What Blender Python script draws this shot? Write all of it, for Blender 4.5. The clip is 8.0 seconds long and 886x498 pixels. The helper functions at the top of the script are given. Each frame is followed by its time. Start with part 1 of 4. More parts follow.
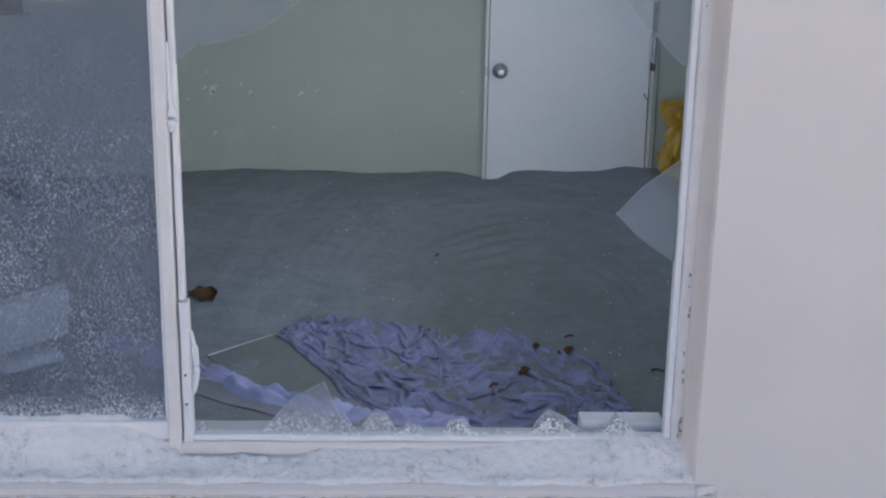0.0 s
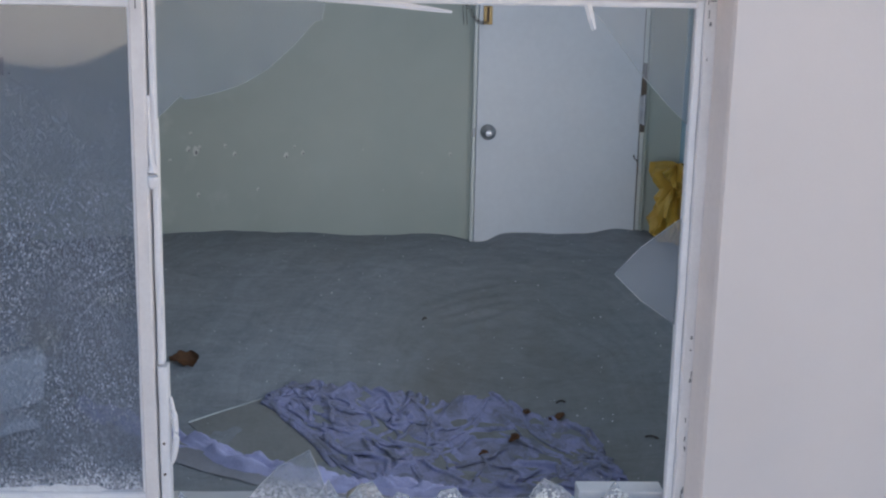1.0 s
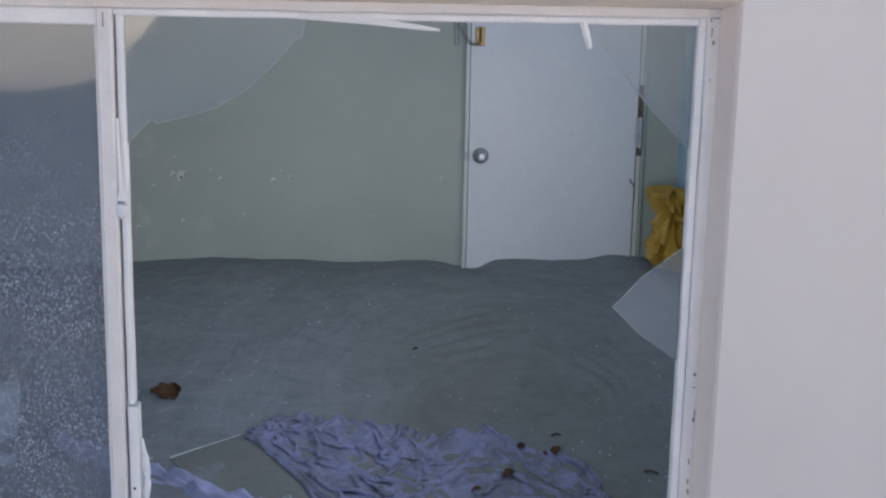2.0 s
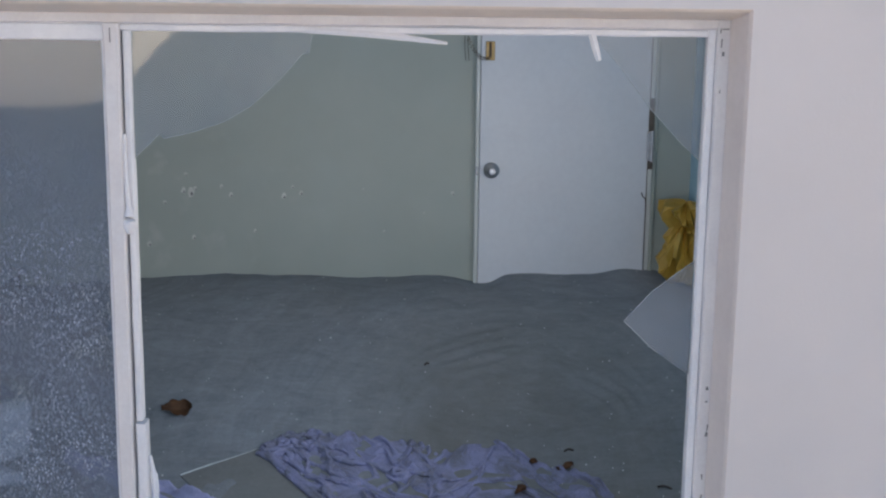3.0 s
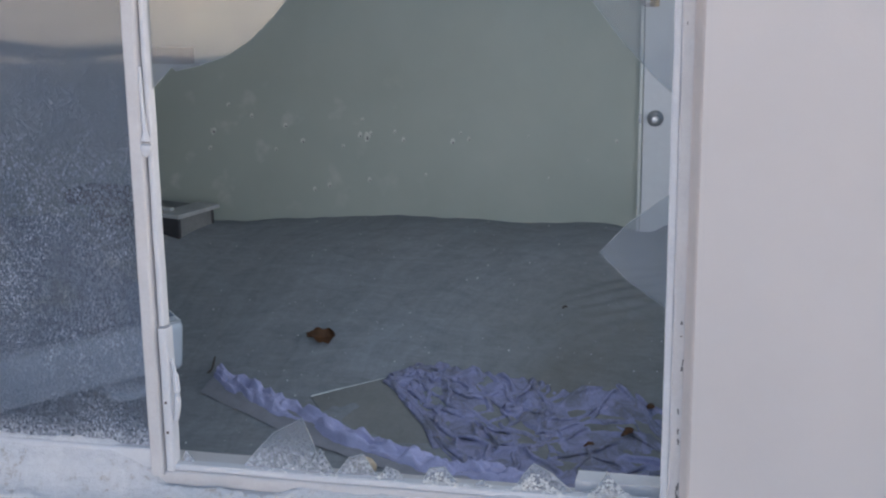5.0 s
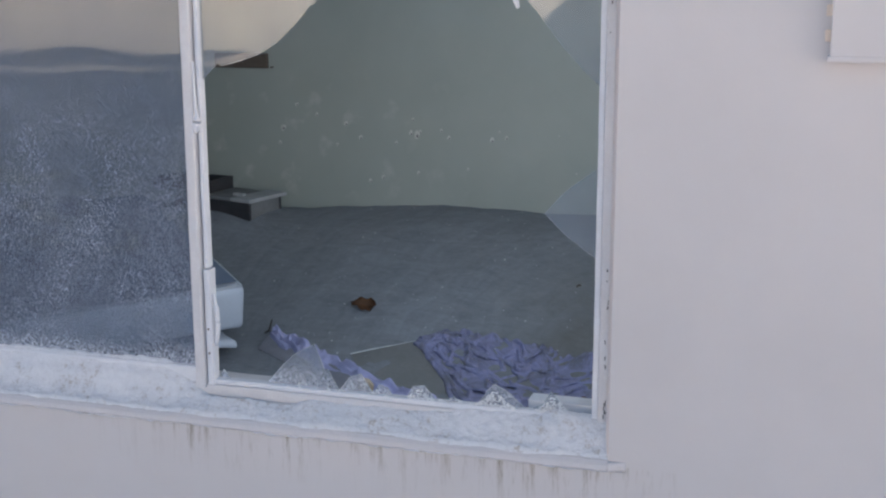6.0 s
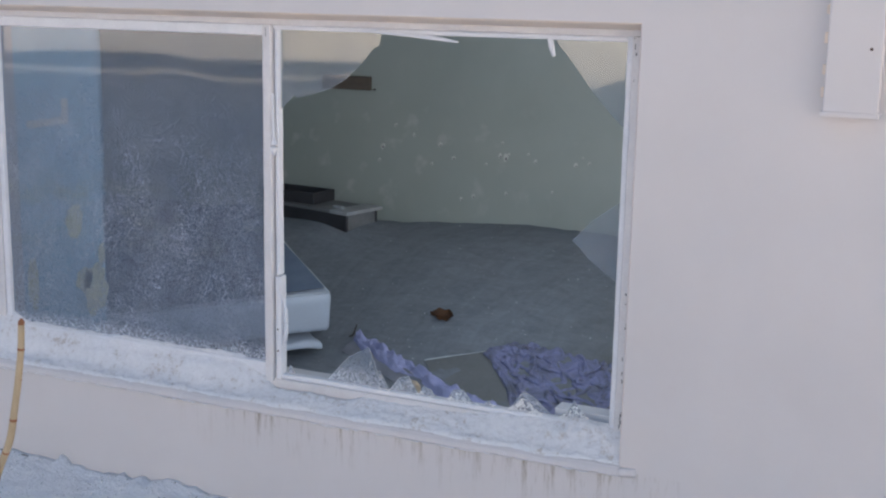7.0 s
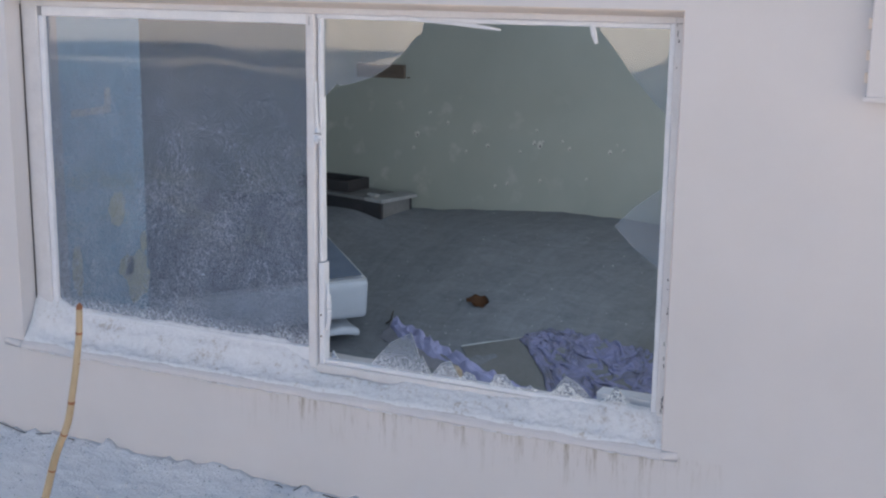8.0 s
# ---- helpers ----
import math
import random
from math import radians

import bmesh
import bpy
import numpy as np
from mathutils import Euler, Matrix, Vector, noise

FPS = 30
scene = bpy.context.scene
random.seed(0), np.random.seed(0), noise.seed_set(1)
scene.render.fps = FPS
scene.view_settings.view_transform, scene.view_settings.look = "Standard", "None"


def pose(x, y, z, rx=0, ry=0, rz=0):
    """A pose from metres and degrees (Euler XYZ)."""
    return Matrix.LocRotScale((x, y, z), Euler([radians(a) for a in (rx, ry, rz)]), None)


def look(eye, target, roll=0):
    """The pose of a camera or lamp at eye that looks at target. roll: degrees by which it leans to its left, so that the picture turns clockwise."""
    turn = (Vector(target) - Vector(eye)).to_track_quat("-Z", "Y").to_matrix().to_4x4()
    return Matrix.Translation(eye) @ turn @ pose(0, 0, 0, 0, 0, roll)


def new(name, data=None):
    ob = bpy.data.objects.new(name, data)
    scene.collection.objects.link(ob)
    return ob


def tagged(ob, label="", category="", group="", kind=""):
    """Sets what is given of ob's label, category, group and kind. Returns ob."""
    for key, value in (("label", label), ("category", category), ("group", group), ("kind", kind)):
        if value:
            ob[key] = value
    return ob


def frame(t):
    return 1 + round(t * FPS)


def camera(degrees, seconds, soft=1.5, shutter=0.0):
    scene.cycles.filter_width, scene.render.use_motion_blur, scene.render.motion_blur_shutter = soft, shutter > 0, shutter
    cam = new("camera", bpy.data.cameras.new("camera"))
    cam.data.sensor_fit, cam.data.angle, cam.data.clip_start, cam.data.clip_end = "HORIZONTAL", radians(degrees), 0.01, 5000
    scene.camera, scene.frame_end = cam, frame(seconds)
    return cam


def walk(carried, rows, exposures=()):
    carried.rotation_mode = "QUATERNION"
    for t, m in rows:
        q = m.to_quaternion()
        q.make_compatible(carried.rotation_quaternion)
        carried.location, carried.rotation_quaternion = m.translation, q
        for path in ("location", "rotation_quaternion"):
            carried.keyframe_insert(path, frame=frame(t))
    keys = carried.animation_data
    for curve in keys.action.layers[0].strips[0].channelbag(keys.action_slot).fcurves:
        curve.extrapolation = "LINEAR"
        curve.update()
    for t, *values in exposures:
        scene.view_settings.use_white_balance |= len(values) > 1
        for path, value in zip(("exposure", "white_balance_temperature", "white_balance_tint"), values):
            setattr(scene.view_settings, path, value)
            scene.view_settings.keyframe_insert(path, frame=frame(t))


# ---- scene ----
cam = camera(39, 8.0, 2.2)
EXPOSURE, KELVIN, TINT = 1.47, 6950, 17
SKY, SIDE_W, MAIN_W = 0.10, 4.55, 4.35
PATH = [
    (0, (0.4896, -2.5449, 2.1483), (0.5507, -0.6229, 1.5984), 1.03),
    (0.5, (0.4857, -2.5301, 2.1488), (0.5486, -0.5961, 1.6433), 0.94),
    (1, (0.4743, -2.4456, 2.1126), (0.5619, -0.4985, 1.6641), 1.22),
    (1.5, (0.4836, -2.3334, 2.1001), (0.5859, -0.3814, 1.6767), 1.33),
    (3, (0.5027, -2.2832, 2.0914), (0.5772, -0.3228, 1.7026), 0.72),
    (3.5, (0.4970, -2.3227, 2.0919), (0.5742, -0.3594, 1.7184), 0.88),
    (4, (0.6136, -2.3054, 2.0799), (0.5877, -0.3457, 1.6810), -0.23),
    (4.5, (0.9274, -2.3015, 2.0831), (0.6337, -0.3719, 1.6464), 1.11),
    (4.7, (1.0406, -2.2498, 2.0511), (0.6620, -0.3402, 1.5944), -0.04),
    (5.8, (1.5420, -2.8999, 2.0500), (1.0172, -1.0171, 1.6230), 0.01),
    (6, (1.6424, -2.9368, 2.0613), (1.0537, -1.0735, 1.6353), -0.16),
    (6.5, (1.8695, -3.0274, 2.1056), (1.1779, -1.1969, 1.6922), 0.62),
    (7, (2.0081, -3.1967, 2.1620), (1.2183, -1.4052, 1.7537), 1.12),
    (7.5, (1.9982, -3.2312, 2.1736), (1.1771, -1.4584, 1.7456), 0.76),
    (8, (1.9770, -3.2539, 2.1631), (1.1530, -1.4823, 1.7359), 0.78),
]
walk(cam, [(t, look(eye, target, roll)) for t, eye, target, roll in PATH], [(0, EXPOSURE, KELVIN, TINT), (1.5, EXPOSURE, KELVIN + 60, TINT), (3.5, EXPOSURE, KELVIN + 90, TINT), (5.8, EXPOSURE, KELVIN + 40, TINT), (8, EXPOSURE, KELVIN + 40, TINT)])

# ---- world, sun, added room lamps ----
SUN_EL, SUN_ROT = radians(15), radians(-12)
world = bpy.data.worlds.new("world")
scene.world = world
world.use_nodes = True
wn = world.node_tree.nodes
sky = wn.new("ShaderNodeTexSky")
sky.sky_type, sky.sun_disc = "NISHITA", False
sky.sun_elevation, sky.sun_rotation = SUN_EL, SUN_ROT
sky.air_density, sky.dust_density, sky.ozone_density = 1.0, 2.0, 1.0
wn["Background"].inputs["Strength"].default_value = SKY
world.node_tree.links.new(sky.outputs["Color"], wn["Background"].inputs["Color"])

sun = new("sun", bpy.data.lights.new("sun", "SUN"))
sun.data.energy, sun.data.angle, sun.data.color = 5.0, radians(0.5), (1.0, 0.83, 0.62)
sd = Vector((math.sin(SUN_ROT) * math.cos(SUN_EL), math.cos(SUN_ROT) * math.cos(SUN_EL), math.sin(SUN_EL)))
sun.matrix_world = look(sd * 40, (0, 0, 0))


def area_fill(name, eye, target, width, height, watts, color):
    lamp = new(name, bpy.data.lights.new(name, "AREA"))
    lamp.data.shape, lamp.data.size, lamp.data.size_y = "RECTANGLE", width, height
    lamp.data.energy, lamp.data.color = watts, color
    lamp.matrix_world = look(eye, target)


# added side lamp in an unseen opening, brightens the room from the right
area_fill("fill_light_side_opening", (1.80, 1.0, 1.55), (0.80, 0.97, 2.30), 0.96, 0.96, SIDE_W, (0.83, 0.862, 0.895))
# lamp added behind the glass to boost the sky's light indoors
area_fill("fill_light_window", (0.55, 0.48, 1.50), (0.20, 1.48, 1.85), 1.02, 0.96, MAIN_W, (0.54, 0.755, 1.0))


# ---- materials ----
def nodes_of(name):
    m = bpy.data.materials.new(name)
    m.use_nodes = True
    n, l = m.node_tree.nodes, m.node_tree.links
    return m, n, l, n["Principled BSDF"]


def noise_tex(n, l, scale, detail=4, rough=0.6, stretch=(1, 1, 1), coords="Object", distort=0.0):
    tc, mp, nt = n.new("ShaderNodeTexCoord"), n.new("ShaderNodeMapping"), n.new("ShaderNodeTexNoise")
    mp.inputs["Scale"].default_value = stretch
    nt.inputs["Scale"].default_value, nt.inputs["Detail"].default_value = scale, detail
    nt.inputs["Roughness"].default_value, nt.inputs["Distortion"].default_value = rough, distort
    l.new(tc.outputs[coords], mp.inputs["Vector"])
    l.new(mp.outputs["Vector"], nt.inputs["Vector"])
    return nt.outputs["Fac"]


def ramp(n, l, fac, stops):
    r = n.new("ShaderNodeValToRGB")
    while len(r.color_ramp.elements) < len(stops):
        r.color_ramp.elements.new(0.5)
    for e, (p, c) in zip(r.color_ramp.elements, stops):
        e.position = p
        e.color = (*c, 1) if len(c) == 3 else c
    l.new(fac, r.inputs["Fac"])
    return r.outputs["Color"]


def mixc(n, l, fac, a, b, mode="MIX"):
    m = n.new("ShaderNodeMix")
    m.data_type, m.blend_type = "RGBA", mode
    for v, i in ((fac, 0), (a, 6), (b, 7)):
        if isinstance(v, (int, float)):
            m.inputs[i].default_value = v
        elif isinstance(v, tuple):
            m.inputs[i].default_value = (*v, 1)
        else:
            l.new(v, m.inputs[i])
    return m.outputs[2]


def mathn(n, l, op, a, b=0.0, clamp=False):
    m = n.new("ShaderNodeMath")
    m.operation, m.use_clamp = op, clamp
    for v, i in ((a, 0), (b, 1)):
        if isinstance(v, (int, float)):
            m.inputs[i].default_value = v
        else:
            l.new(v, m.inputs[i])
    return m.outputs[0]


def bump(n, l, bsdf, height, strength, dist):
    b = n.new("ShaderNodeBump")
    b.inputs["Strength"].default_value, b.inputs["Distance"].default_value = strength, dist
    l.new(height, b.inputs["Height"])
    l.new(b.outputs["Normal"], bsdf.inputs["Normal"])


def plain(name, dark, light, rough=0.7, big=3.0, fine=60.0, relief=0.3, dist=0.002, metal=0.0, stretch=(1, 1, 1)):
    """A surface with variation at two scales between two colours."""
    m, n, l, b = nodes_of(name)
    f1, f2 = noise_tex(n, l, big, stretch=stretch), noise_tex(n, l, fine, 3, stretch=stretch)
    fac = mathn(n, l, "ADD", mathn(n, l, "MULTIPLY", f1, 0.65), mathn(n, l, "MULTIPLY", f2, 0.35))
    l.new(ramp(n, l, fac, [(0.3, dark), (0.7, light)]), b.inputs["Base Color"])
    b.inputs["Roughness"].default_value, b.inputs["Metallic"].default_value = rough, metal
    bump(n, l, b, fac, relief, dist)
    return m


def position_z(n, l):
    tc, sp = n.new("ShaderNodeTexCoord"), n.new("ShaderNodeSeparateXYZ")
    l.new(tc.outputs["Object"], sp.inputs["Vector"])
    return sp.outputs


def map_range(n, l, v, a, b, c=0.0, d=1.0):
    m = n.new("ShaderNodeMapRange")
    m.inputs[1].default_value, m.inputs[2].default_value = a, b
    m.inputs[3].default_value, m.inputs[4].default_value = c, d
    l.new(v, m.inputs[0])
    return m.outputs[0]


def render_wall():
    """Off-white painted render with run-off streaks below the sill."""
    m, n, l, b = nodes_of("painted render")
    base = ramp(n, l, noise_tex(n, l, 1.3, 5), [(0.3, (0.630, 0.600, 0.598)), (0.7, (0.700, 0.665, 0.663))])
    xyz = position_z(n, l)
    streak = noise_tex(n, l, 1.0, 6, 0.8, (27, 27, 2.6))
    spots = map_range(n, l, noise_tex(n, l, 4.3, 4), 0.42, 0.62, 0.08, 0.85)
    near = mathn(n, l, "MULTIPLY", map_range(n, l, xyz[2], 0.70, 0.855), map_range(n, l, xyz[2], 0.862, 0.858))
    side = mathn(n, l, "MULTIPLY", map_range(n, l, xyz[0], -0.35, 0.05, 0.05), map_range(n, l, xyz[0], 1.35, 1.1, 0.0))
    dirt = mathn(n, l, "MULTIPLY", map_range(n, l, streak, 0.5, 0.75), mathn(n, l, "MULTIPLY", near, mathn(n, l, "MULTIPLY", side, spots)), True)
    col = mixc(n, l, mathn(n, l, "MULTIPLY", dirt, 2.8, True), base, (0.30, 0.255, 0.20))
    l.new(col, b.inputs["Base Color"])
    b.inputs["Roughness"].default_value = 0.75
    h = mathn(n, l, "ADD", noise_tex(n, l, 9, 3), mathn(n, l, "MULTIPLY", noise_tex(n, l, 120, 3), 0.35))
    bump(n, l, b, h, 0.25, 0.004)
    return m


def green_wall():
    """Pale green emulsion, dusty, with scuffs and flaked spots."""
    m, n, l, b = nodes_of("green emulsion")
    base = ramp(n, l, noise_tex(n, l, 1.6, 5), [(0.3, (0.360, 0.402, 0.365)), (0.7, (0.418, 0.460, 0.421))])
    vor = n.new("ShaderNodeTexNoise")
    tc = n.new("ShaderNodeTexCoord")
    l.new(tc.outputs["Object"], vor.inputs["Vector"])
    vor.inputs["Scale"].default_value, vor.inputs["Detail"].default_value = 7.0, 6
    xyz = position_z(n, l)
    left = map_range(n, l, xyz[0], 0.3, -0.9, 0.0, 1.0)
    band = mathn(n, l, "MULTIPLY", map_range(n, l, xyz[2], 1.62, 1.42), map_range(n, l, xyz[2], 0.9, 1.0))
    scuff = mathn(n, l, "MULTIPLY", map_range(n, l, vor.outputs["Fac"], 0.57, 0.70), mathn(n, l, "MULTIPLY", band, left), True)
    col = mixc(n, l, mathn(n, l, "MULTIPLY", scuff, 0.55), base, (0.62, 0.64, 0.60))
    l.new(col, b.inputs["Base Color"])
    b.inputs["Roughness"].default_value = 0.62
    bump(n, l, b, mathn(n, l, "ADD", noise_tex(n, l, 14, 3), mathn(n, l, "MULTIPLY", noise_tex(n, l, 90, 2), 0.3)), 0.22, 0.004)
    return m


def sand_material(name, dark, light, grit, swirl=0.0):
    """Loose sand: patches, streaks and grain; swirl lays wind-cut strata in arcs round the scour hollow."""
    m, n, l, b = nodes_of(name)
    f1, f2, f3 = noise_tex(n, l, 4.5, 6, 0.7, (1, 2.6, 1), distort=1.2), noise_tex(n, l, 26, 5, 0.75, (1, 2.2, 1)), noise_tex(n, l, grit, 2)
    fac = mathn(n, l, "ADD", mathn(n, l, "MULTIPLY", f1, 0.40), mathn(n, l, "ADD", mathn(n, l, "MULTIPLY", f2, 0.30), mathn(n, l, "MULTIPLY", f3, 0.30)))
    h = mathn(n, l, "ADD", f2, mathn(n, l, "MULTIPLY", f3, 0.8))
    if swirl:
        xyz = position_z(n, l)
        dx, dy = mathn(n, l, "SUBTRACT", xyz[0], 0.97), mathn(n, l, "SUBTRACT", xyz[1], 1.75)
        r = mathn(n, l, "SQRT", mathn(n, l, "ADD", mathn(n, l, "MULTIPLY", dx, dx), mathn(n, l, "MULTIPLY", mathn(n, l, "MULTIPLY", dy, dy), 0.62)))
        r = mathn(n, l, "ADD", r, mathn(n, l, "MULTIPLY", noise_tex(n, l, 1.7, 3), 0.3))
        a = mathn(n, l, "ARCTAN2", dy, dx)
        cb, tex = n.new("ShaderNodeCombineXYZ"), n.new("ShaderNodeTexNoise")
        l.new(mathn(n, l, "MULTIPLY", r, 21.0), cb.inputs[0])
        l.new(mathn(n, l, "MULTIPLY", a, 0.9), cb.inputs[1])
        l.new(cb.outputs[0], tex.inputs["Vector"])
        tex.inputs["Scale"].default_value, tex.inputs["Detail"].default_value, tex.inputs["Roughness"].default_value = 1.0, 5, 0.7
        strata = tex.outputs["Fac"]
        fac = mathn(n, l, "ADD", fac, mathn(n, l, "MULTIPLY", mathn(n, l, "SUBTRACT", strata, 0.5), swirl))
        h = mathn(n, l, "ADD", h, mathn(n, l, "MULTIPLY", strata, 0.9))
    col = ramp(n, l, fac, [(0.32, dark), (0.68, light)])
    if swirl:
        # browner sand round the hollow, darkened further for shade the lamps leave out
        brown_shade = mathn(n, l, "ADD", map_range(n, l, r, 0.52, 1.00, 0.62, 0.0), map_range(n, l, noise_tex(n, l, 1.1, 3), 0.50, 0.64, 0.0, 0.12), True)
        col = mixc(n, l, mathn(n, l, "MULTIPLY", brown_shade, mathn(n, l, "ADD", noise_tex(n, l, 3.0, 4), 0.25)), col, (0.155, 0.142, 0.118))
    l.new(col, b.inputs["Base Color"])
    b.inputs["Roughness"].default_value = 0.95
    bump(n, l, b, h, 0.6, 0.008 if grit > 200 else 0.02)
    return m


def crust_material():
    """Flaking white paint and salt crust with sand in it."""
    m, n, l, b = nodes_of("flaked paint crust")
    f1, f2, f3 = noise_tex(n, l, 7, 6, 0.7), noise_tex(n, l, 55, 4, 0.7), noise_tex(n, l, 240, 2)
    fac = mathn(n, l, "ADD", mathn(n, l, "MULTIPLY", f1, 0.5), mathn(n, l, "MULTIPLY", f2, 0.5))
    l.new(ramp(n, l, fac, [(0.37, (0.55, 0.51, 0.48)), (0.45, (0.76, 0.765, 0.79)), (0.7, (0.88, 0.885, 0.91))]), b.inputs["Base Color"])
    b.inputs["Roughness"].default_value = 0.9
    bump(n, l, b, mathn(n, l, "ADD", mathn(n, l, "MULTIPLY", f1, 0.5), mathn(n, l, "ADD", f2, mathn(n, l, "MULTIPLY", f3, 0.9))), 0.75, 0.0040)
    return m


def dirty_glass(name, haze, speck, low=0.0, tint=(0.86, 0.88, 0.90), wave=0.0, olive_reflection=0.0):
    """Thin window glass: clear, glossy by Fresnel, with a film of dust and speckles that thicken to the foot.
    wave: unevenness of the drawn glass in metres; last argument: olive reflection painted into the dust."""
    m, n, l, b = nodes_of(name)
    n.remove(b)
    out = n["Material Output"]
    glass, dust = n.new("ShaderNodeBsdfGlass"), n.new("ShaderNodeBsdfDiffuse")
    glass.inputs["Color"].default_value = (*tint, 1)
    glass.inputs["Roughness"].default_value, glass.inputs["IOR"].default_value = 0.0, 1.85
    if wave:
        bump(n, l, glass, noise_tex(n, l, 1.5, 1, 0.4, (0.8, 1, 1.7), distort=0.4), 1.0, wave)
    z = position_z(n, l)[2]
    grey = ramp(n, l, noise_tex(n, l, 5, 5, 0.65), [(0.35, (0.30, 0.350, 0.43)), (0.65, (0.415, 0.465, 0.55))])
    # olive reflection of the outside, painted into the dust at mid-height
    band = mathn(n, l, "MULTIPLY", map_range(n, l, z, 1.60, 1.45), map_range(n, l, z, 1.22, 1.36))
    olive = mathn(n, l, "MULTIPLY", mathn(n, l, "MULTIPLY", map_range(n, l, noise_tex(n, l, 7, 4, 0.6, (0.7, 1, 1.6)), 0.50, 0.66), band), olive_reflection)
    grey = mixc(n, l, olive, grey, (0.36, 0.34, 0.16))
    foot = map_range(n, l, z, 1.98, 1.60, 0.12, 1.0)
    rim = map_range(n, l, z, 1.05, 0.965, 0.0, low)
    tc, mp, dots = n.new("ShaderNodeTexCoord"), n.new("ShaderNodeMapping"), n.new("ShaderNodeTexVoronoi")
    mp.inputs["Scale"].default_value, dots.inputs["Scale"].default_value = (1, 1, 0.5), 250
    l.new(tc.outputs["Object"], mp.inputs["Vector"])
    l.new(mp.outputs["Vector"], dots.inputs["Vector"])
    s1 = mathn(n, l, "MULTIPLY", map_range(n, l, dots.outputs["Distance"], 0.52, 0.30), map_range(n, l, dots.outputs["Color"], 0.36, 0.60))
    s2 = map_range(n, l, noise_tex(n, l, 8, 6, 0.7, (1, 1, 0.7)), 0.36, 0.60, 0.28, 1.0)
    film = mathn(n, l, "MULTIPLY", map_range(n, l, noise_tex(n, l, 6, 7, 0.72, (1, 1, 0.55)), 0.30, 0.70, 0.30, 0.80), mathn(n, l, "MULTIPLY", map_range(n, l, z, 2.0, 1.70, 0.45, 1.0), haze))
    specks = mathn(n, l, "MULTIPLY", mathn(n, l, "MULTIPLY", s1, mathn(n, l, "MULTIPLY", s2, foot)), speck)
    l.new(mixc(n, l, map_range(n, l, z, 1.04, 0.98), grey, (0.62, 0.66, 0.74)), dust.inputs["Color"])
    rims = mathn(n, l, "MULTIPLY", rim, map_range(n, l, noise_tex(n, l, 130, 4), 0.44, 0.60))
    fac = mathn(n, l, "ADD", mathn(n, l, "ADD", film, mathn(n, l, "MULTIPLY", olive, 0.10)), mathn(n, l, "ADD", specks, rims), True)
    mix = n.new("ShaderNodeMixShader")
    l.new(fac, mix.inputs[0])
    l.new(glass.outputs[0], mix.inputs[1])
    l.new(dust.outputs[0], mix.inputs[2])
    l.new(mix.outputs[0], out.inputs["Surface"])
    return m


M_RENDER = render_wall()
# peach here is bounce off sunlit sand put into the colour; sides duller
M_REVEAL = plain("reveal paint with warm bounce", (0.80, 0.67, 0.56), (0.89, 0.77, 0.66), 0.8, 5, 70, 0.4)
M_REVEAL_SIDE = plain("side reveal paint with warm bounce", (0.68, 0.61, 0.585), (0.78, 0.70, 0.675), 0.8, 5, 70, 0.4)
M_SILL = plain("sill paint", (0.62, 0.60, 0.60), (0.72, 0.69, 0.70), 0.75, 6, 90, 0.35)
M_GREEN = green_wall()
M_BLUE = plain("blue emulsion", (0.38, 0.62, 0.76), (0.45, 0.70, 0.84), 0.65, 2.5, 40, 0.2)
M_PLASTER = plain("bare plaster", (0.74, 0.70, 0.44), (0.86, 0.81, 0.56), 0.85, 9, 80, 0.4)
M_L_STRIP = plain("pale warm strip", (0.88, 0.80, 0.68), (0.95, 0.89, 0.80), 0.7, 12, 90, 0.2)
M_CEIL = plain("ceiling paint", (0.60, 0.60, 0.58), (0.72, 0.72, 0.70), 0.8)
M_FLOOR = plain("screed", (0.22, 0.21, 0.2), (0.3, 0.29, 0.27), 0.9)
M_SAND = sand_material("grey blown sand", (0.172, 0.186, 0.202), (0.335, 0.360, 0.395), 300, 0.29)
M_GROUND = sand_material("pale sand", (0.80, 0.80, 0.82), (0.97, 0.97, 0.985), 110)
M_CRUST = crust_material()
M_FRAME = plain("chalky white frame paint", (0.64, 0.62, 0.63), (0.75, 0.74, 0.75), 0.55, 12, 130, 0.35, 0.0015)
M_BEAD = plain("white putty bead", (0.70, 0.71, 0.75), (0.82, 0.83, 0.86), 0.5, 16, 150, 0.4, 0.0015)
M_DOOR = plain("white door paint", (0.66, 0.68, 0.72), (0.74, 0.76, 0.80), 0.45, 2.2, 40, 0.12)
M_TRIM = plain("door frame paint", (0.62, 0.65, 0.62), (0.72, 0.74, 0.72), 0.5)
M_WOOD = plain("dark weathered wood", (0.085, 0.068, 0.054), (0.18, 0.14, 0.11), 0.75, 4, 50, 0.5, 0.003, 0, (1, 1, 8))
M_DARK = plain("dark stained board", (0.032, 0.030, 0.034), (0.066, 0.062, 0.066), 0.55, 5, 60, 0.3)
M_DUSTY = plain("dusty board top", (0.16, 0.16, 0.165), (0.27, 0.27, 0.27), 0.85, 6, 80, 0.4)
M_PALE = plain("pale edge", (0.34, 0.35, 0.36), (0.5, 0.51, 0.52), 0.7, 10, 80, 0.4)
M_CHROME = plain("dull chrome", (0.42, 0.42, 0.44), (0.56, 0.56, 0.58), 0.42, 20, 200, 0.1, 0.001, 1.0)
M_BRASS = plain("brass", (0.30, 0.20, 0.09), (0.46, 0.32, 0.16), 0.5, 20, 200, 0.1, 0.001, 1.0)
M_RUST = plain("rusty iron", (0.05, 0.035, 0.03), (0.16, 0.10, 0.07), 0.8, 30, 200, 0.4)
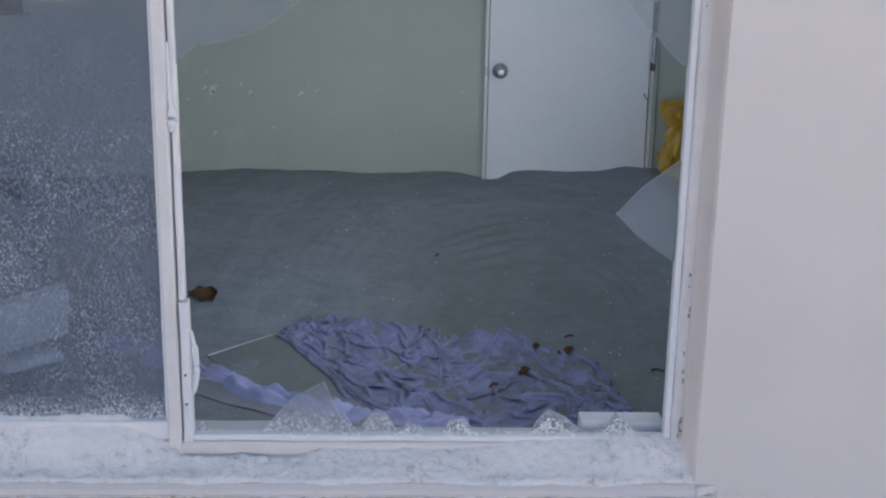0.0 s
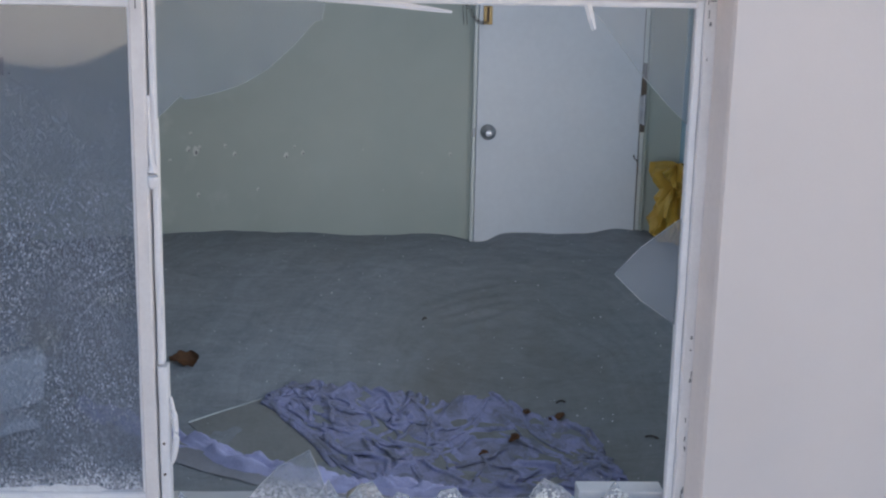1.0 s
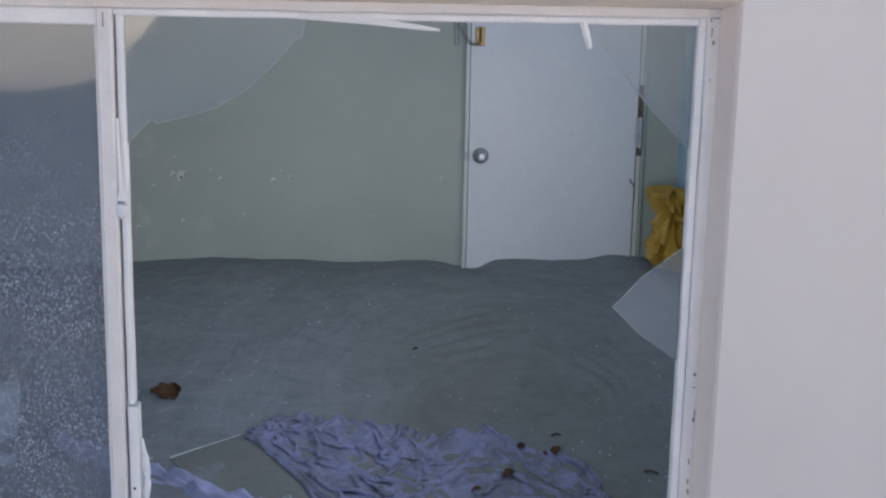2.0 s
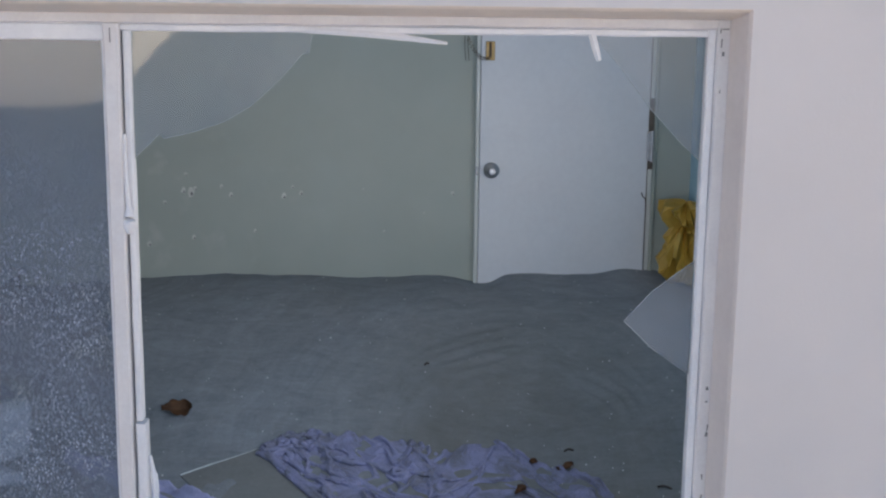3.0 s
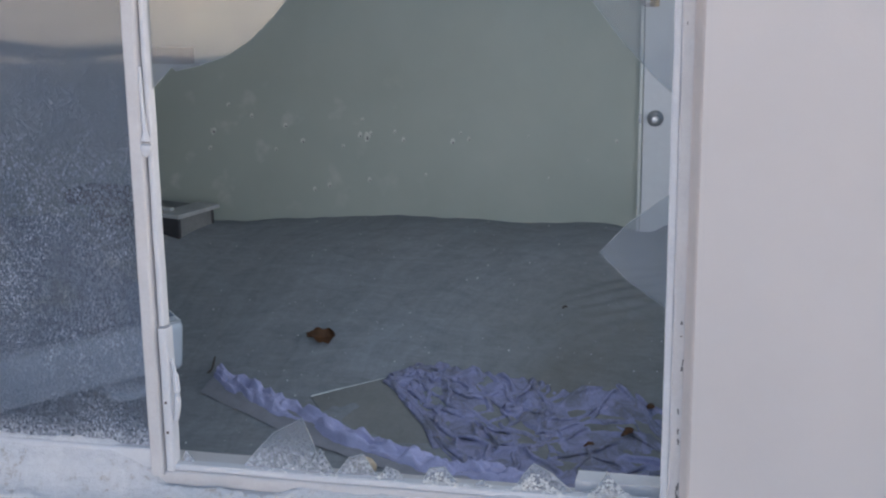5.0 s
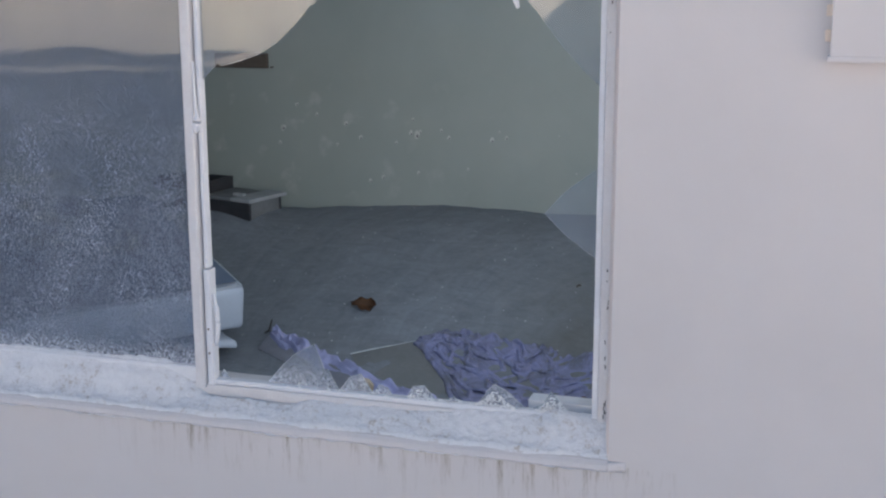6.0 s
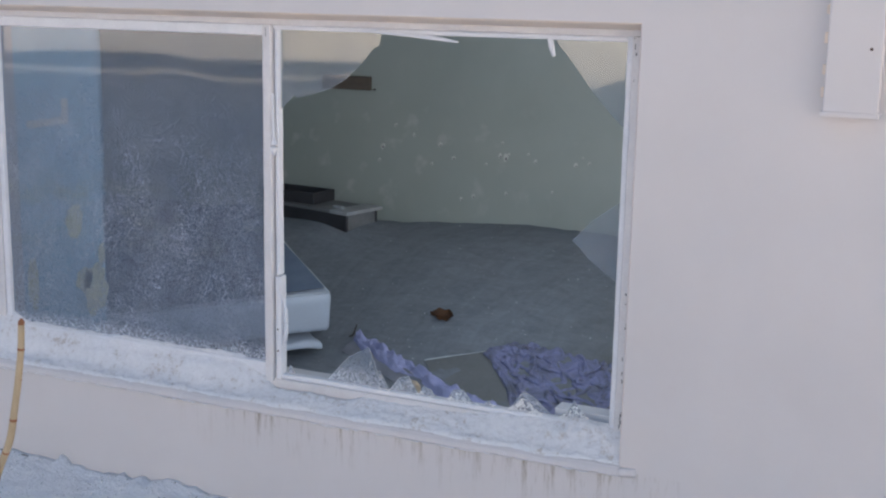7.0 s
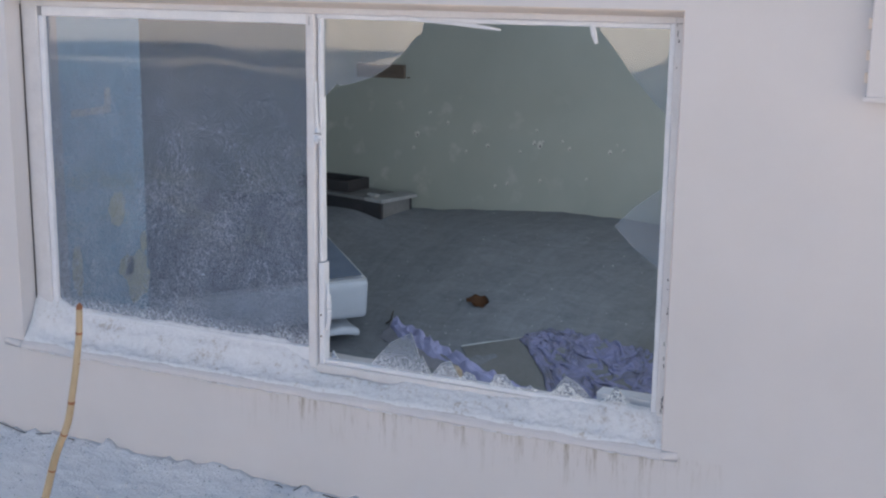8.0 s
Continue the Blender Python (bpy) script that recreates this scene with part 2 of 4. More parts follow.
M_STEEL = plain("hinge steel", (0.30, 0.30, 0.32), (0.45, 0.45, 0.47), 0.4, 20, 120, 0.2, 0.001, 0.8)
def cloth_material():
    """Lilac cotton; grey patches give rubbed-in sand and painted fold shading."""
    m, n, l, b = nodes_of("lilac sheet")
    f1, f2 = noise_tex(n, l, 9, 6, 0.7, distort=1.2), noise_tex(n, l, 300, 2)
    lilac = ramp(n, l, f2, [(0.3, (0.20, 0.205, 0.345)), (0.7, (0.325, 0.335, 0.515))])
    l.new(mixc(n, l, map_range(n, l, f1, 0.42, 0.62, 0.0, 0.80), lilac, (0.145, 0.147, 0.16)), b.inputs["Base Color"])
    b.inputs["Roughness"].default_value = 0.9
    bump(n, l, b, mathn(n, l, "ADD", noise_tex(n, l, 38, 3, 0.5, (1, 2.2, 1), distort=1.6), mathn(n, l, "MULTIPLY", f2, 0.2)), 0.6, 0.009)
    return m


M_CLOTH = cloth_material()
# roll brighter than the sheet, hem below it darker and greyer
M_ROLL = plain("brighter lilac sheet", (0.29, 0.295, 0.47), (0.47, 0.475, 0.70), 0.9, 14, 160, 0.5)
M_HEM = plain("grey hem", (0.20, 0.20, 0.22), (0.30, 0.30, 0.34), 0.95, 9, 200, 0.4)
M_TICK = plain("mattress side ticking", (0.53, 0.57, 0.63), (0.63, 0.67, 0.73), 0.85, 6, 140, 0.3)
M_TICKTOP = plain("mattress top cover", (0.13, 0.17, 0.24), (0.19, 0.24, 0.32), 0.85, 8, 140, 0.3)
M_PIPING = plain("mattress piping", (0.42, 0.46, 0.50), (0.55, 0.58, 0.62), 0.8)
M_LEAF = plain("dry brown leaf", (0.10, 0.045, 0.022), (0.22, 0.10, 0.045), 0.7, 25, 120, 0.5)
M_TWIG = plain("dark twig", (0.035, 0.028, 0.022), (0.08, 0.06, 0.05), 0.85, 30)
M_YELLOW = plain("yellow oilcloth", (0.38, 0.22, 0.03), (0.54, 0.34, 0.06), 0.5, 7, 60, 0.3)
M_REED = plain("dry reed", (0.40, 0.29, 0.17), (0.60, 0.46, 0.30), 0.6, 14, 90, 0.3, 0.002, 0, (1, 1, 0.2))
M_NODE = plain("reed node", (0.20, 0.07, 0.03), (0.36, 0.15, 0.07), 0.7, 30)
M_PEBBLE = plain("pale grit", (0.45, 0.46, 0.48), (0.72, 0.73, 0.75), 0.8, 30)
M_CHIP = plain("chipped plaster", (0.50, 0.52, 0.47), (0.68, 0.70, 0.66), 0.8, 30)
M_STONE = plain("tan plaster lump", (0.50, 0.40, 0.28), (0.66, 0.55, 0.42), 0.85, 30, 120, 0.4)
M_PANE = dirty_glass("dusty pane", 0.36, 0.86, 0.95, (0.71, 0.75, 0.80), 0.0015, 0.35)
# haze here holds painted pale reflection as well as dust
M_SHARD = dirty_glass("broken pane", 0.40, 0.0, 0.40, (0.90, 0.92, 0.92))
M_SHARD_LOW = dirty_glass("frosted shard", 0.44, 0.24, 0.45, (0.92, 0.94, 0.94))
M_EDGE = plain("broken glass edge", (0.42, 0.46, 0.46), (0.66, 0.70, 0.70), 0.25, 40, 300, 0.3)
M_CRUMB = plain("crazed glass and putty", (0.72, 0.74, 0.75), (0.90, 0.91, 0.92), 0.6, 60, 300, 0.6)
M_SHEET = plain("grimy glass sheet", (0.165, 0.168, 0.166), (0.23, 0.233, 0.232), 0.5, 5, 70, 0.1)


# ---- mesh helpers ----
def add_box(bm, x0, x1, y0, y1, z0, z1):
    vs = [bm.verts.new(c) for c in ((x0, y0, z0), (x1, y0, z0), (x1, y1, z0), (x0, y1, z0), (x0, y0, z1), (x1, y0, z1), (x1, y1, z1), (x0, y1, z1))]
    for q in ((0, 3, 2, 1), (4, 5, 6, 7), (0, 1, 5, 4), (1, 2, 6, 5), (2, 3, 7, 6), (3, 0, 4, 7)):
        bm.faces.new([vs[i] for i in q])
    return vs


def box(x0, x1, y0, y1, z0, z1, bev=0.0, seg=2):
    bm = bmesh.new()
    add_box(bm, x0, x1, y0, y1, z0, z1)
    if bev:
        bmesh.ops.bevel(bm, geom=bm.edges[:], offset=bev, segments=seg, profile=0.6, affect="EDGES")
    return bm


def wobble(bm, amp, scale, seed=0.0):
    for v in bm.verts:
        v.co += noise.noise_vector(v.co * scale + Vector((seed, seed * 1.7, 0))) * amp
    return bm


def part(name, bm, material, parent=None, label="", smooth=False):
    """Links a bmesh as one mesh object, under a thing or a part where a parent is given."""
    me = bpy.data.meshes.new(name)
    bmesh.ops.recalc_face_normals(bm, faces=bm.faces[:])
    bm.to_mesh(me)
    bm.free()
    me.materials.append(material)
    if smooth:
        for p in me.polygons:
            p.use_smooth = True
    ob = new(name, me)
    if parent:
        ob.parent = parent
    if label:
        ob["label"] = label
    return ob


def thing(name, label, category, group="", kind=""):
    return tagged(new(name), label, category, group, kind)


def long_box(axis, a0, a1, b0, b1, c0, c1, cuts, amp, seed, bev=0.003):
    """A bar along x or z, cut across and slightly uneven, as old painted timber is. b and c: the other two axes, in order."""
    bm = bmesh.new()
    rings = []
    for i in range(cuts + 1):
        a = a0 + (a1 - a0) * i / cuts
        ring = []
        for b, c in ((b0 + bev, c0), (b1 - bev, c0), (b1, c0 + bev), (b1, c1 - bev), (b1 - bev, c1), (b0 + bev, c1), (b0, c1 - bev), (b0, c0 + bev)):
            co = Vector((a, b, c)) if axis == "x" else Vector((b, c, a))
            co += noise.noise_vector(co * 9 + Vector((seed, 0, seed))) * amp
            ring.append(bm.verts.new(co))
        rings.append(ring)
    for r, s in zip(rings, rings[1:]):
        for i in range(8):
            bm.faces.new((r[i], r[(i + 1) % 8], s[(i + 1) % 8], s[i]))
    bm.faces.new(rings[0])
    bm.faces.new(rings[-1][::-1])
    return bm


def tube(points, radii, sides=10, flat=1.0, rough=0.0, seed=0.0):
    """A tube through points, with a radius at each."""
    bm = bmesh.new()
    pts = [Vector(p) for p in points]
    rings = []
    for i, p in enumerate(pts):
        d = (pts[min(i + 1, len(pts) - 1)] - pts[max(i - 1, 0)]).normalized()
        side = d.cross(Vector((0, 0, 1)))
        side = side.normalized() if side.length > 1e-3 else Vector((1, 0, 0))
        up = side.cross(d).normalized()
        ring = []
        for k in range(sides):
            a = 2 * math.pi * k / sides
            co = p + (side * math.cos(a) + up * math.sin(a) * flat) * radii[i]
            if rough:
                co += noise.noise_vector(co * 24 + Vector((seed, 0, 0))) * rough
            ring.append(bm.verts.new(co))
        rings.append(ring)
    for r, s in zip(rings, rings[1:]):
        for k in range(sides):
            bm.faces.new((r[k], r[(k + 1) % sides], s[(k + 1) % sides], s[k]))
    bm.faces.new(rings[0])
    bm.faces.new(rings[-1][::-1])
    return bm


def smooth_path(points, steps):
    """Catmull-Rom through points."""
    pts = [Vector(p) for p in points]
    pts = [pts[0] * 2 - pts[1]] + pts + [pts[-1] * 2 - pts[-2]]
    out = []
    for i in range(1, len(pts) - 2):
        a, b, c, d = pts[i - 1:i + 3]
        for k in range(steps):
            t = k / steps
            out.append(0.5 * ((2 * b) + (c - a) * t + (2 * a - 5 * b + 4 * c - d) * t * t + (3 * b - a - 3 * c + d) * t ** 3))
    out.append(pts[-2])
    return out


def plate(outline, y0, y1):
    """A flat plate with an outline in x and z, between two depths."""
    bm = bmesh.new()
    a = [bm.verts.new((x, y0, z)) for x, z in outline]
    b = [bm.verts.new((x, y1, z)) for x, z in outline]
    bm.faces.new(a)
    bm.faces.new(b[::-1])
    for i in range(len(a)):
        j = (i + 1) % len(a)
        bm.faces.new((a[j], a[i], b[i], b[j]))
    return bm


def sheet(x0, x1, nx, y0, y1, ny, height):
    bm = bmesh.new()
    rows = []
    for j in range(ny + 1):
        y = y0 + (y1 - y0) * j / ny
        rows.append([bm.verts.new((x0 + (x1 - x0) * i / nx, y, height(x0 + (x1 - x0) * i / nx, y))) for i in range(nx + 1)])
    for r, s in zip(rows, rows[1:]):
        for i in range(nx):
            bm.faces.new((r[i], r[i + 1], s[i + 1], s[i]))
    return bm


def ease(a):
    a = min(1.0, max(0.0, a))
    return a * a * (3 - 2 * a)


def fbm(x, y, z=0.0, octaves=4):
    return noise.fractal(Vector((x, y, z)), 1.0, 2.0, octaves)


# ---- plan ----
BACK_Y, LEFT_X, RIGHT_X, THICK = 3.0, -3.03, 1.76, 0.25
OX0, OX1, OZ0, OZ1 = -1.178, 1.147, 0.86, 2.083   # window opening in the front wall
GLASS_Y = 0.10
WALL_TOP, CEIL_Z = 5.0, 2.75


def sand_base(x, y):
    """Height of the drift in the room."""
    wall = 0.925 - 0.06 * ease((-0.3 - x) / 0.9)
    z = 0.48 + (wall - 0.48) * ease((y - 1.25) / 1.7)
    z -= 0.05 * math.exp(-((x + 1.1) / 0.5) ** 2 - ((y - 1.7) / 0.5) ** 2)
    z -= 0.07 * math.exp(-((x - 1.1) / 0.5) ** 2 - ((y - 1.9) / 0.45) ** 2)
    z += 0.068 * math.exp(-((x + 1.38) / 0.46) ** 2 - ((y - 2.66) / 0.28) ** 2)
    return z


def sand_z(x, y):
    z = sand_base(x, y)
    z += 0.010 * fbm(x * 2.2, y * 3.0, 1.0)
    # scour ridges
    r = math.hypot(x - 0.97, (y - 1.75) * 0.78)
    z += 0.0040 * ease(0.5 + 2.2 * fbm(x * 3.1, y * 3.1, 21)) * ease((x - 0.50) / 0.25) * math.sin(r * 135 + 3 * fbm(x * 3, y * 3, 5)) * math.exp(-((r - 0.47) / 0.12) ** 2) * ease((y - 1.85) / 0.25)
    z += 0.0006 * math.sin(r * 118 + 4 * fbm(x * 2.5, y * 2.5, 9)) * (0.35 + 0.65 * math.exp(-((r - 0.75) / 0.4) ** 2)) * ease((y - 1.3) / 0.3) * max(0.0, 0.5 + fbm(x * 1.7, y * 1.7, 12))
    # crest and dips along the back wall
    near = ease((y - 2.7) / 0.3)
    z += near * (0.010 * fbm(x * 3.5, 2.0, 3.0) - 0.026 * math.exp(-((x - 0.86) / 0.10) ** 2) + 0.022 * math.exp(-((x - 1.5) / 0.12) ** 2) + 0.02 * ease((x - 0.90) / 0.08))
    return z


# ---- structure ----
def wall_with_holes(x0, x1, y0, y1, z0, z1, holes):
    """A wall along x with rectangular openings that go through it."""
    bm = bmesh.new()
    x = x0
    for hx0, hx1, hz0, hz1 in sorted(holes):
        if hx0 > x:
            add_box(bm, x, hx0, y0, y1, z0, z1)
        add_box(bm, hx0, hx1, y0, y1, z0, hz0)
        add_box(bm, hx0, hx1, y0, y1, hz1, z1)
        x = hx1
    add_box(bm, x, x1, y0, y1, z0, z1)
    bmesh.ops.remove_doubles(bm, verts=bm.verts[:], dist=1e-5)
    return bm


# runs far to the left, unseen, to lengthen the house's shadow
tagged(part("wall_front", wall_with_holes(-26.0, 1.95, 0.0, THICK, -0.3, WALL_TOP - 0.35, [(OX0, OX1, OZ0, OZ1)]), M_RENDER),
       "off-white painted rendered outer wall with dirt streaks", "wall", kind="structure")
wall_back = tagged(part("wall_back", box(LEFT_X - 0.2, RIGHT_X, BACK_Y, BACK_Y + 0.2, 0.0, CEIL_Z), M_GREEN),
                   "pale green painted wall, scuffed and chipped, above drifted sand", "wall", kind="structure")
wall_left = tagged(part("wall_left", box(LEFT_X - 0.2, LEFT_X, THICK, BACK_Y, 0.0, CEIL_Z), M_BLUE),
                   "blue painted side wall with patches of bare plaster", "wall", kind="structure")
wall_stub = tagged(part("wall_stub", box(-1.36, -1.20, THICK, 0.735, 0.0, CEIL_Z, 0.004), M_BLUE),
                   "blue painted wall end beside the window with bare patches", "wall", kind="structure")
# the opening is unseen and cut only for the added side lamp
wr = bmesh.new()
for y0, y1, z0, z1 in ((THICK, 0.5, -0.3, CEIL_Z), (0.5, 1.5, -0.3, 1.0), (0.5, 1.5, 2.08, CEIL_Z), (1.5, 6.0, -0.3, CEIL_Z)):
    add_box(wr, RIGHT_X, 1.90, y0, y1, z0, z1)
bmesh.ops.remove_doubles(wr, verts=wr.verts[:], dist=1e-5)
tagged(part("wall_right", wr, M_BLUE), "blue painted side wall of the room with an added light opening", "wall", kind="structure")
tagged(part("ceiling", box(LEFT_X - 0.2, RIGHT_X, THICK, BACK_Y + 0.2, CEIL_Z, CEIL_Z + 0.15), M_CEIL), "plain off-white ceiling", "ceiling", kind="structure")
tagged(part("floor", box(LEFT_X - 0.2, RIGHT_X, THICK, BACK_Y, 0.10, 0.30), M_FLOOR), "concrete floor under the drift", "floor", kind="structure")
# unseen outer walls close the lengthened house that casts the shadow
outer = bmesh.new()
add_box(outer, -26.0, -25.75, THICK, 6.0, -0.3, WALL_TOP - 0.35)
add_box(outer, RIGHT_X, 1.90, THICK, 6.0, CEIL_Z, WALL_TOP - 0.35)
for y0, y1, z0, z1 in ((THICK, 0.5, -0.3, WALL_TOP - 0.35), (0.5, 1.5, -0.3, 1.0), (0.5, 1.5, 2.08, WALL_TOP - 0.35), (1.5, 6.0, -0.3, WALL_TOP - 0.35)):
    add_box(outer, 1.90, 1.95, y0, y1, z0, z1)
add_box(outer, -26.0, 1.95, 6.0, 6.25, -0.3, WALL_TOP - 0.35)
tagged(part("wall_outer", outer, M_RENDER), "off-white rendered outer walls of the house", "wall", kind="structure")
# unseen roof, added to shape the house's shadow on the far rise: a low strip over the middle, a taller block over this
# room, and a raised slab on short supports farther along
roof = tagged(part("roof", box(-26.1, 2.0, 0.0, 6.3, WALL_TOP - 0.35, WALL_TOP - 0.2), M_RENDER), "unseen flat roof with taller block and raised slab, added for its shadow", "roof", kind="structure")
part("shadow_parapet", box(-12.5, -7.6, 0.0, 6.3, WALL_TOP - 0.2, WALL_TOP + 0.05), M_RENDER, roof)
part("shadow_block", box(-7.6, 2.0, 0.0, 6.3, WALL_TOP - 0.2, 7.6), M_RENDER, roof)
part("shadow_slab", box(-26.1, -12.5, 0.0, 0.25, WALL_TOP + 0.08, WALL_TOP + 0.62), M_RENDER, roof)
for px in (-25.5, -21.0, -16.6, -12.8):
    part("shadow_slab_post", box(px - 0.10, px + 0.10, 0.02, 0.23, WALL_TOP - 0.2, WALL_TOP + 0.08), M_RENDER, roof)


def ground_z(x, y):
    """Sand outside: level by the wall, low dunes farther off."""
    if y > 0.02:
        return 0.05
    d = -y
    z = 0.50 + 0.035 * math.exp(-d / 0.25) + 0.02 * fbm(x * 1.4, y * 1.4, 2.0) + 0.012 * fbm(x * 7, y * 7, 4.0) + (0.008 * fbm(x * 24, y * 24, 8.0) if d < 3 else 0.0) + math.exp(-d / 0.05) * 0.012 * (0.4 + fbm(x * 24, y * 9, 9.0)) + math.exp(-d / 0.10) * (0.012 * fbm(x * 26, y * 26, 6.0) + 0.012 * fbm(x * 4, 1.0, 3.0))
    far = ease((d - 12) / 14)
    z += far * 0.8 * fbm(x * 0.05, y * 0.16, 7.0, 3)
    rise = max(0.0, d - 15.0)
    z += 22.0 * (1 - math.exp(-rise * 0.32 / 22.0)) * ease(rise / 8.0)
    return z


def spread(near, step, far, growth):
    out, s = [0.0], step
    while out[-1] < far:
        out.append(out[-1] + s)
        if out[-1] > near:
            s *= growth
    return out


def make_ground():
    ax = spread(2.2, 0.022, 900, 1.13)
    xs = [-a - 0.6 for a in reversed(ax[1:])] + [a - 0.6 for a in ax]
    ys = [-a for a in reversed(spread(0.9, 0.016, 900, 1.10))] + [0.03, 8, 40, 200, 900]
    bm = bmesh.new()
    rows = [[bm.verts.new((x, y, ground_z(x, y))) for x in xs] for y in ys]
    for r, s in zip(rows, rows[1:]):
        for i in range(len(xs) - 1):
            bm.faces.new((r[i], r[i + 1], s[i + 1], s[i]))
    return bm


tagged(part("ground", make_ground(), M_GROUND, smooth=True), "pale gritty sand banked against the house wall", "ground", kind="structure")
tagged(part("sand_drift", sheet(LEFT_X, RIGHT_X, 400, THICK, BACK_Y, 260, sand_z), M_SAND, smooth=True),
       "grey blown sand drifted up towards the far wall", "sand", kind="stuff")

# reveal lining: a thin coat on the jambs and head, warm bounce light put into the head's colour
reveal = bmesh.new()
for ring in ([(OX1 + 0.001, 0.0), (OX1 + 0.001, 0.074), (1.126, 0.074), (1.134, 0.040), (1.1415, 0.009), (OX1 - 0.001, 0.0015)],):
    lo = [reveal.verts.new((x, y, OZ0)) for x, y in ring]
    hi = [reveal.verts.new((x, y, OZ1 + 0.001)) for x, y in ring]
    for i in range(len(ring)):
        j = (i + 1) % len(ring)
        reveal.faces.new((lo[i], lo[j], hi[j], hi[i]))
    reveal.faces.new(lo[::-1])
    reveal.faces.new(hi)
bmesh.ops.recalc_face_normals(reveal, faces=reveal.faces[:])
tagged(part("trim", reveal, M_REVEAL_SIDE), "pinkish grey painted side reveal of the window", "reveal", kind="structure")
reveal = bmesh.new()
head = [(0.0015, OZ1 - 0.001), (0.009, 2.0775), (0.040, 2.070), (0.074, 2.063), (0.074, OZ1 + 0.001), (0.0, OZ1 + 0.001)]
lo = [reveal.verts.new((OX0, y, z)) for y, z in head]
hi = [reveal.verts.new((OX1 - 0.002, y, z)) for y, z in head]
for i in range(len(head)):
    j = (i + 1) % len(head)
    reveal.faces.new((lo[i], lo[j], hi[j], hi[i]))
reveal.faces.new(lo[::-1])
reveal.faces.new(hi)
bmesh.ops.recalc_face_normals(reveal, faces=reveal.faces[:])
tagged(part("trim", reveal, M_REVEAL), "painted reveal over the window, warm bounce light in its colour", "reveal", kind="structure")


# ---- window ----
window = thing("window_1", "white two-light window, one pane broken out, caked with sand", "window", kind="structure")
FY0, FY1 = 0.076, 0.135
part("jamb", long_box("z", 0.90, OZ1 - 0.004, 1.103, OX1 - 0.004, FY0, FY1, 40, 0.0016, 1), M_FRAME, window)
part("jamb", long_box("z", 0.90, OZ1 - 0.004, OX0 + 0.0005, -1.108, FY0, FY1, 40, 0.0012, 2), M_FRAME, window)
part("head", long_box("x", -1.108, 1.103, FY0, FY1, 2.044, OZ1 - 0.004, 70, 0.0018, 3), M_FRAME, window)
part("mullion", long_box("z", 0.93, 2.044, -0.0385, -0.0105, FY0 - 0.012, FY1, 40, 0.0014, 4), M_FRAME, window)
part("bottom_rail", long_box("x", -1.108, 1.103, FY0, FY1, 0.905, 0.938, 70, 0.002, 5), M_FRAME, window)
BY0, BY1 = GLASS_Y - 0.018, GLASS_Y + 0.012
part("glazing_bead", long_box("z", 0.938, 2.044, 1.087, 1.103, BY0, BY1, 40, 0.0012, 6), M_BEAD, window)
part("glazing_bead", long_box("x", -0.010, 1.087, BY0, BY1, 2.030, 2.044, 60, 0.0012, 7), M_BEAD, window)
part("glazing_bead", long_box("x", 0.012, 1.087, BY0, BY1, 0.938, 0.953, 60, 0.0014, 8), M_BEAD, window)
part("glazing_bead", long_box("z", 1.275, 2.030, -0.0070, 0.006, BY0, BY1, 40, 0.0012, 9), M_BEAD, window)
part("glazing_bead", long_box("z", 0.938, 1.270, -0.0065, 0.014, BY0 - 0.006, BY1, 20, 0.0012, 10), M_BEAD, window)
part("glazing_bead", long_box("x", -1.090, -0.0385, BY0, BY1, 2.012, 2.044, 60, 0.0012, 11), M_BEAD, window)
part("glazing_bead", long_box("z", 0.95, 2.012, -1.108, -1.088, BY0, BY1, 40, 0.0012, 12), M_BEAD, window)
part("glazing_bead", long_box("z", 0.95, 2.012, -0.047, -0.0385, BY0 + 0.004, BY1, 40, 0.001, 13), M_BEAD, window)
part("glazing_bead", long_box("x", -1.088, -0.0385, BY0, BY1, 0.940, 0.985, 60, 0.002, 14), M_BEAD, window)
part("perished_sealant", long_box("z", 0.99, 2.05, OX0 + 0.0005, OX0 + 0.0025, 0.0720, 0.0745, 40, 0.0012, 31), M_TWIG, window, "black gap where the sealant has perished")
spots = random.Random(21)
for _ in range(15):
    z = 0.93 + 0.46 * spots.random() ** 1.3
    w, h, x = spots.uniform(0.0008, 0.0022), spots.uniform(0.001, 0.006), spots.uniform(1.1165, 1.1250)
    part("mould_spot", wobble(box(x - w, x + w, 0.0738, 0.0775, z - h, z + h, 0.0004), 0.002, 220, z), M_DUSTY, window, "dark mould spot in the joint")
for x, z, w, h in ((1.1180, 2.046, 0.0060, 0.0012), (1.1085, 2.043, 0.0010, 0.0040), (1.1110, 2.020, 0.0012, 0.0080), (1.1150, 2.000, 0.0022, 0.0040), (1.1120, 1.930, 0.0008, 0.0030), (-0.0245, 2.026, 0.0012, 0.016)):
    part("paint_crack", wobble(box(x - w, x + w, 0.0630 if x < 0 else 0.0738, 0.0775, z - h, z + h, 0.0003), 0.001, 160, z), M_DUSTY, window, "dark crack in the paint")
# inner board behind the broken pane
part("window_board", long_box("x", -1.1, 0.20, FY1, 0.20, 0.922, 0.938, 30, 0.0012, 15), M_FRAME, window)
part("window_board", long_box("x", 0.20, 1.1, FY1, 0.24, 0.888, 0.905, 30, 0.0012, 16), M_FRAME, window)
part("loose_board", wobble(box(0.905, 1.098, 0.14, 0.20, 0.906, 0.964, 0.003), 0.001, 8), M_BEAD, window)


def pane(name, outline, material, label="", parent=None, dy=0.0):
    ob = part(name, plate(outline, GLASS_Y - 0.002 + dy, GLASS_Y + 0.002 + dy), material, parent or window, label)
    ob.visible_shadow = False
    return ob


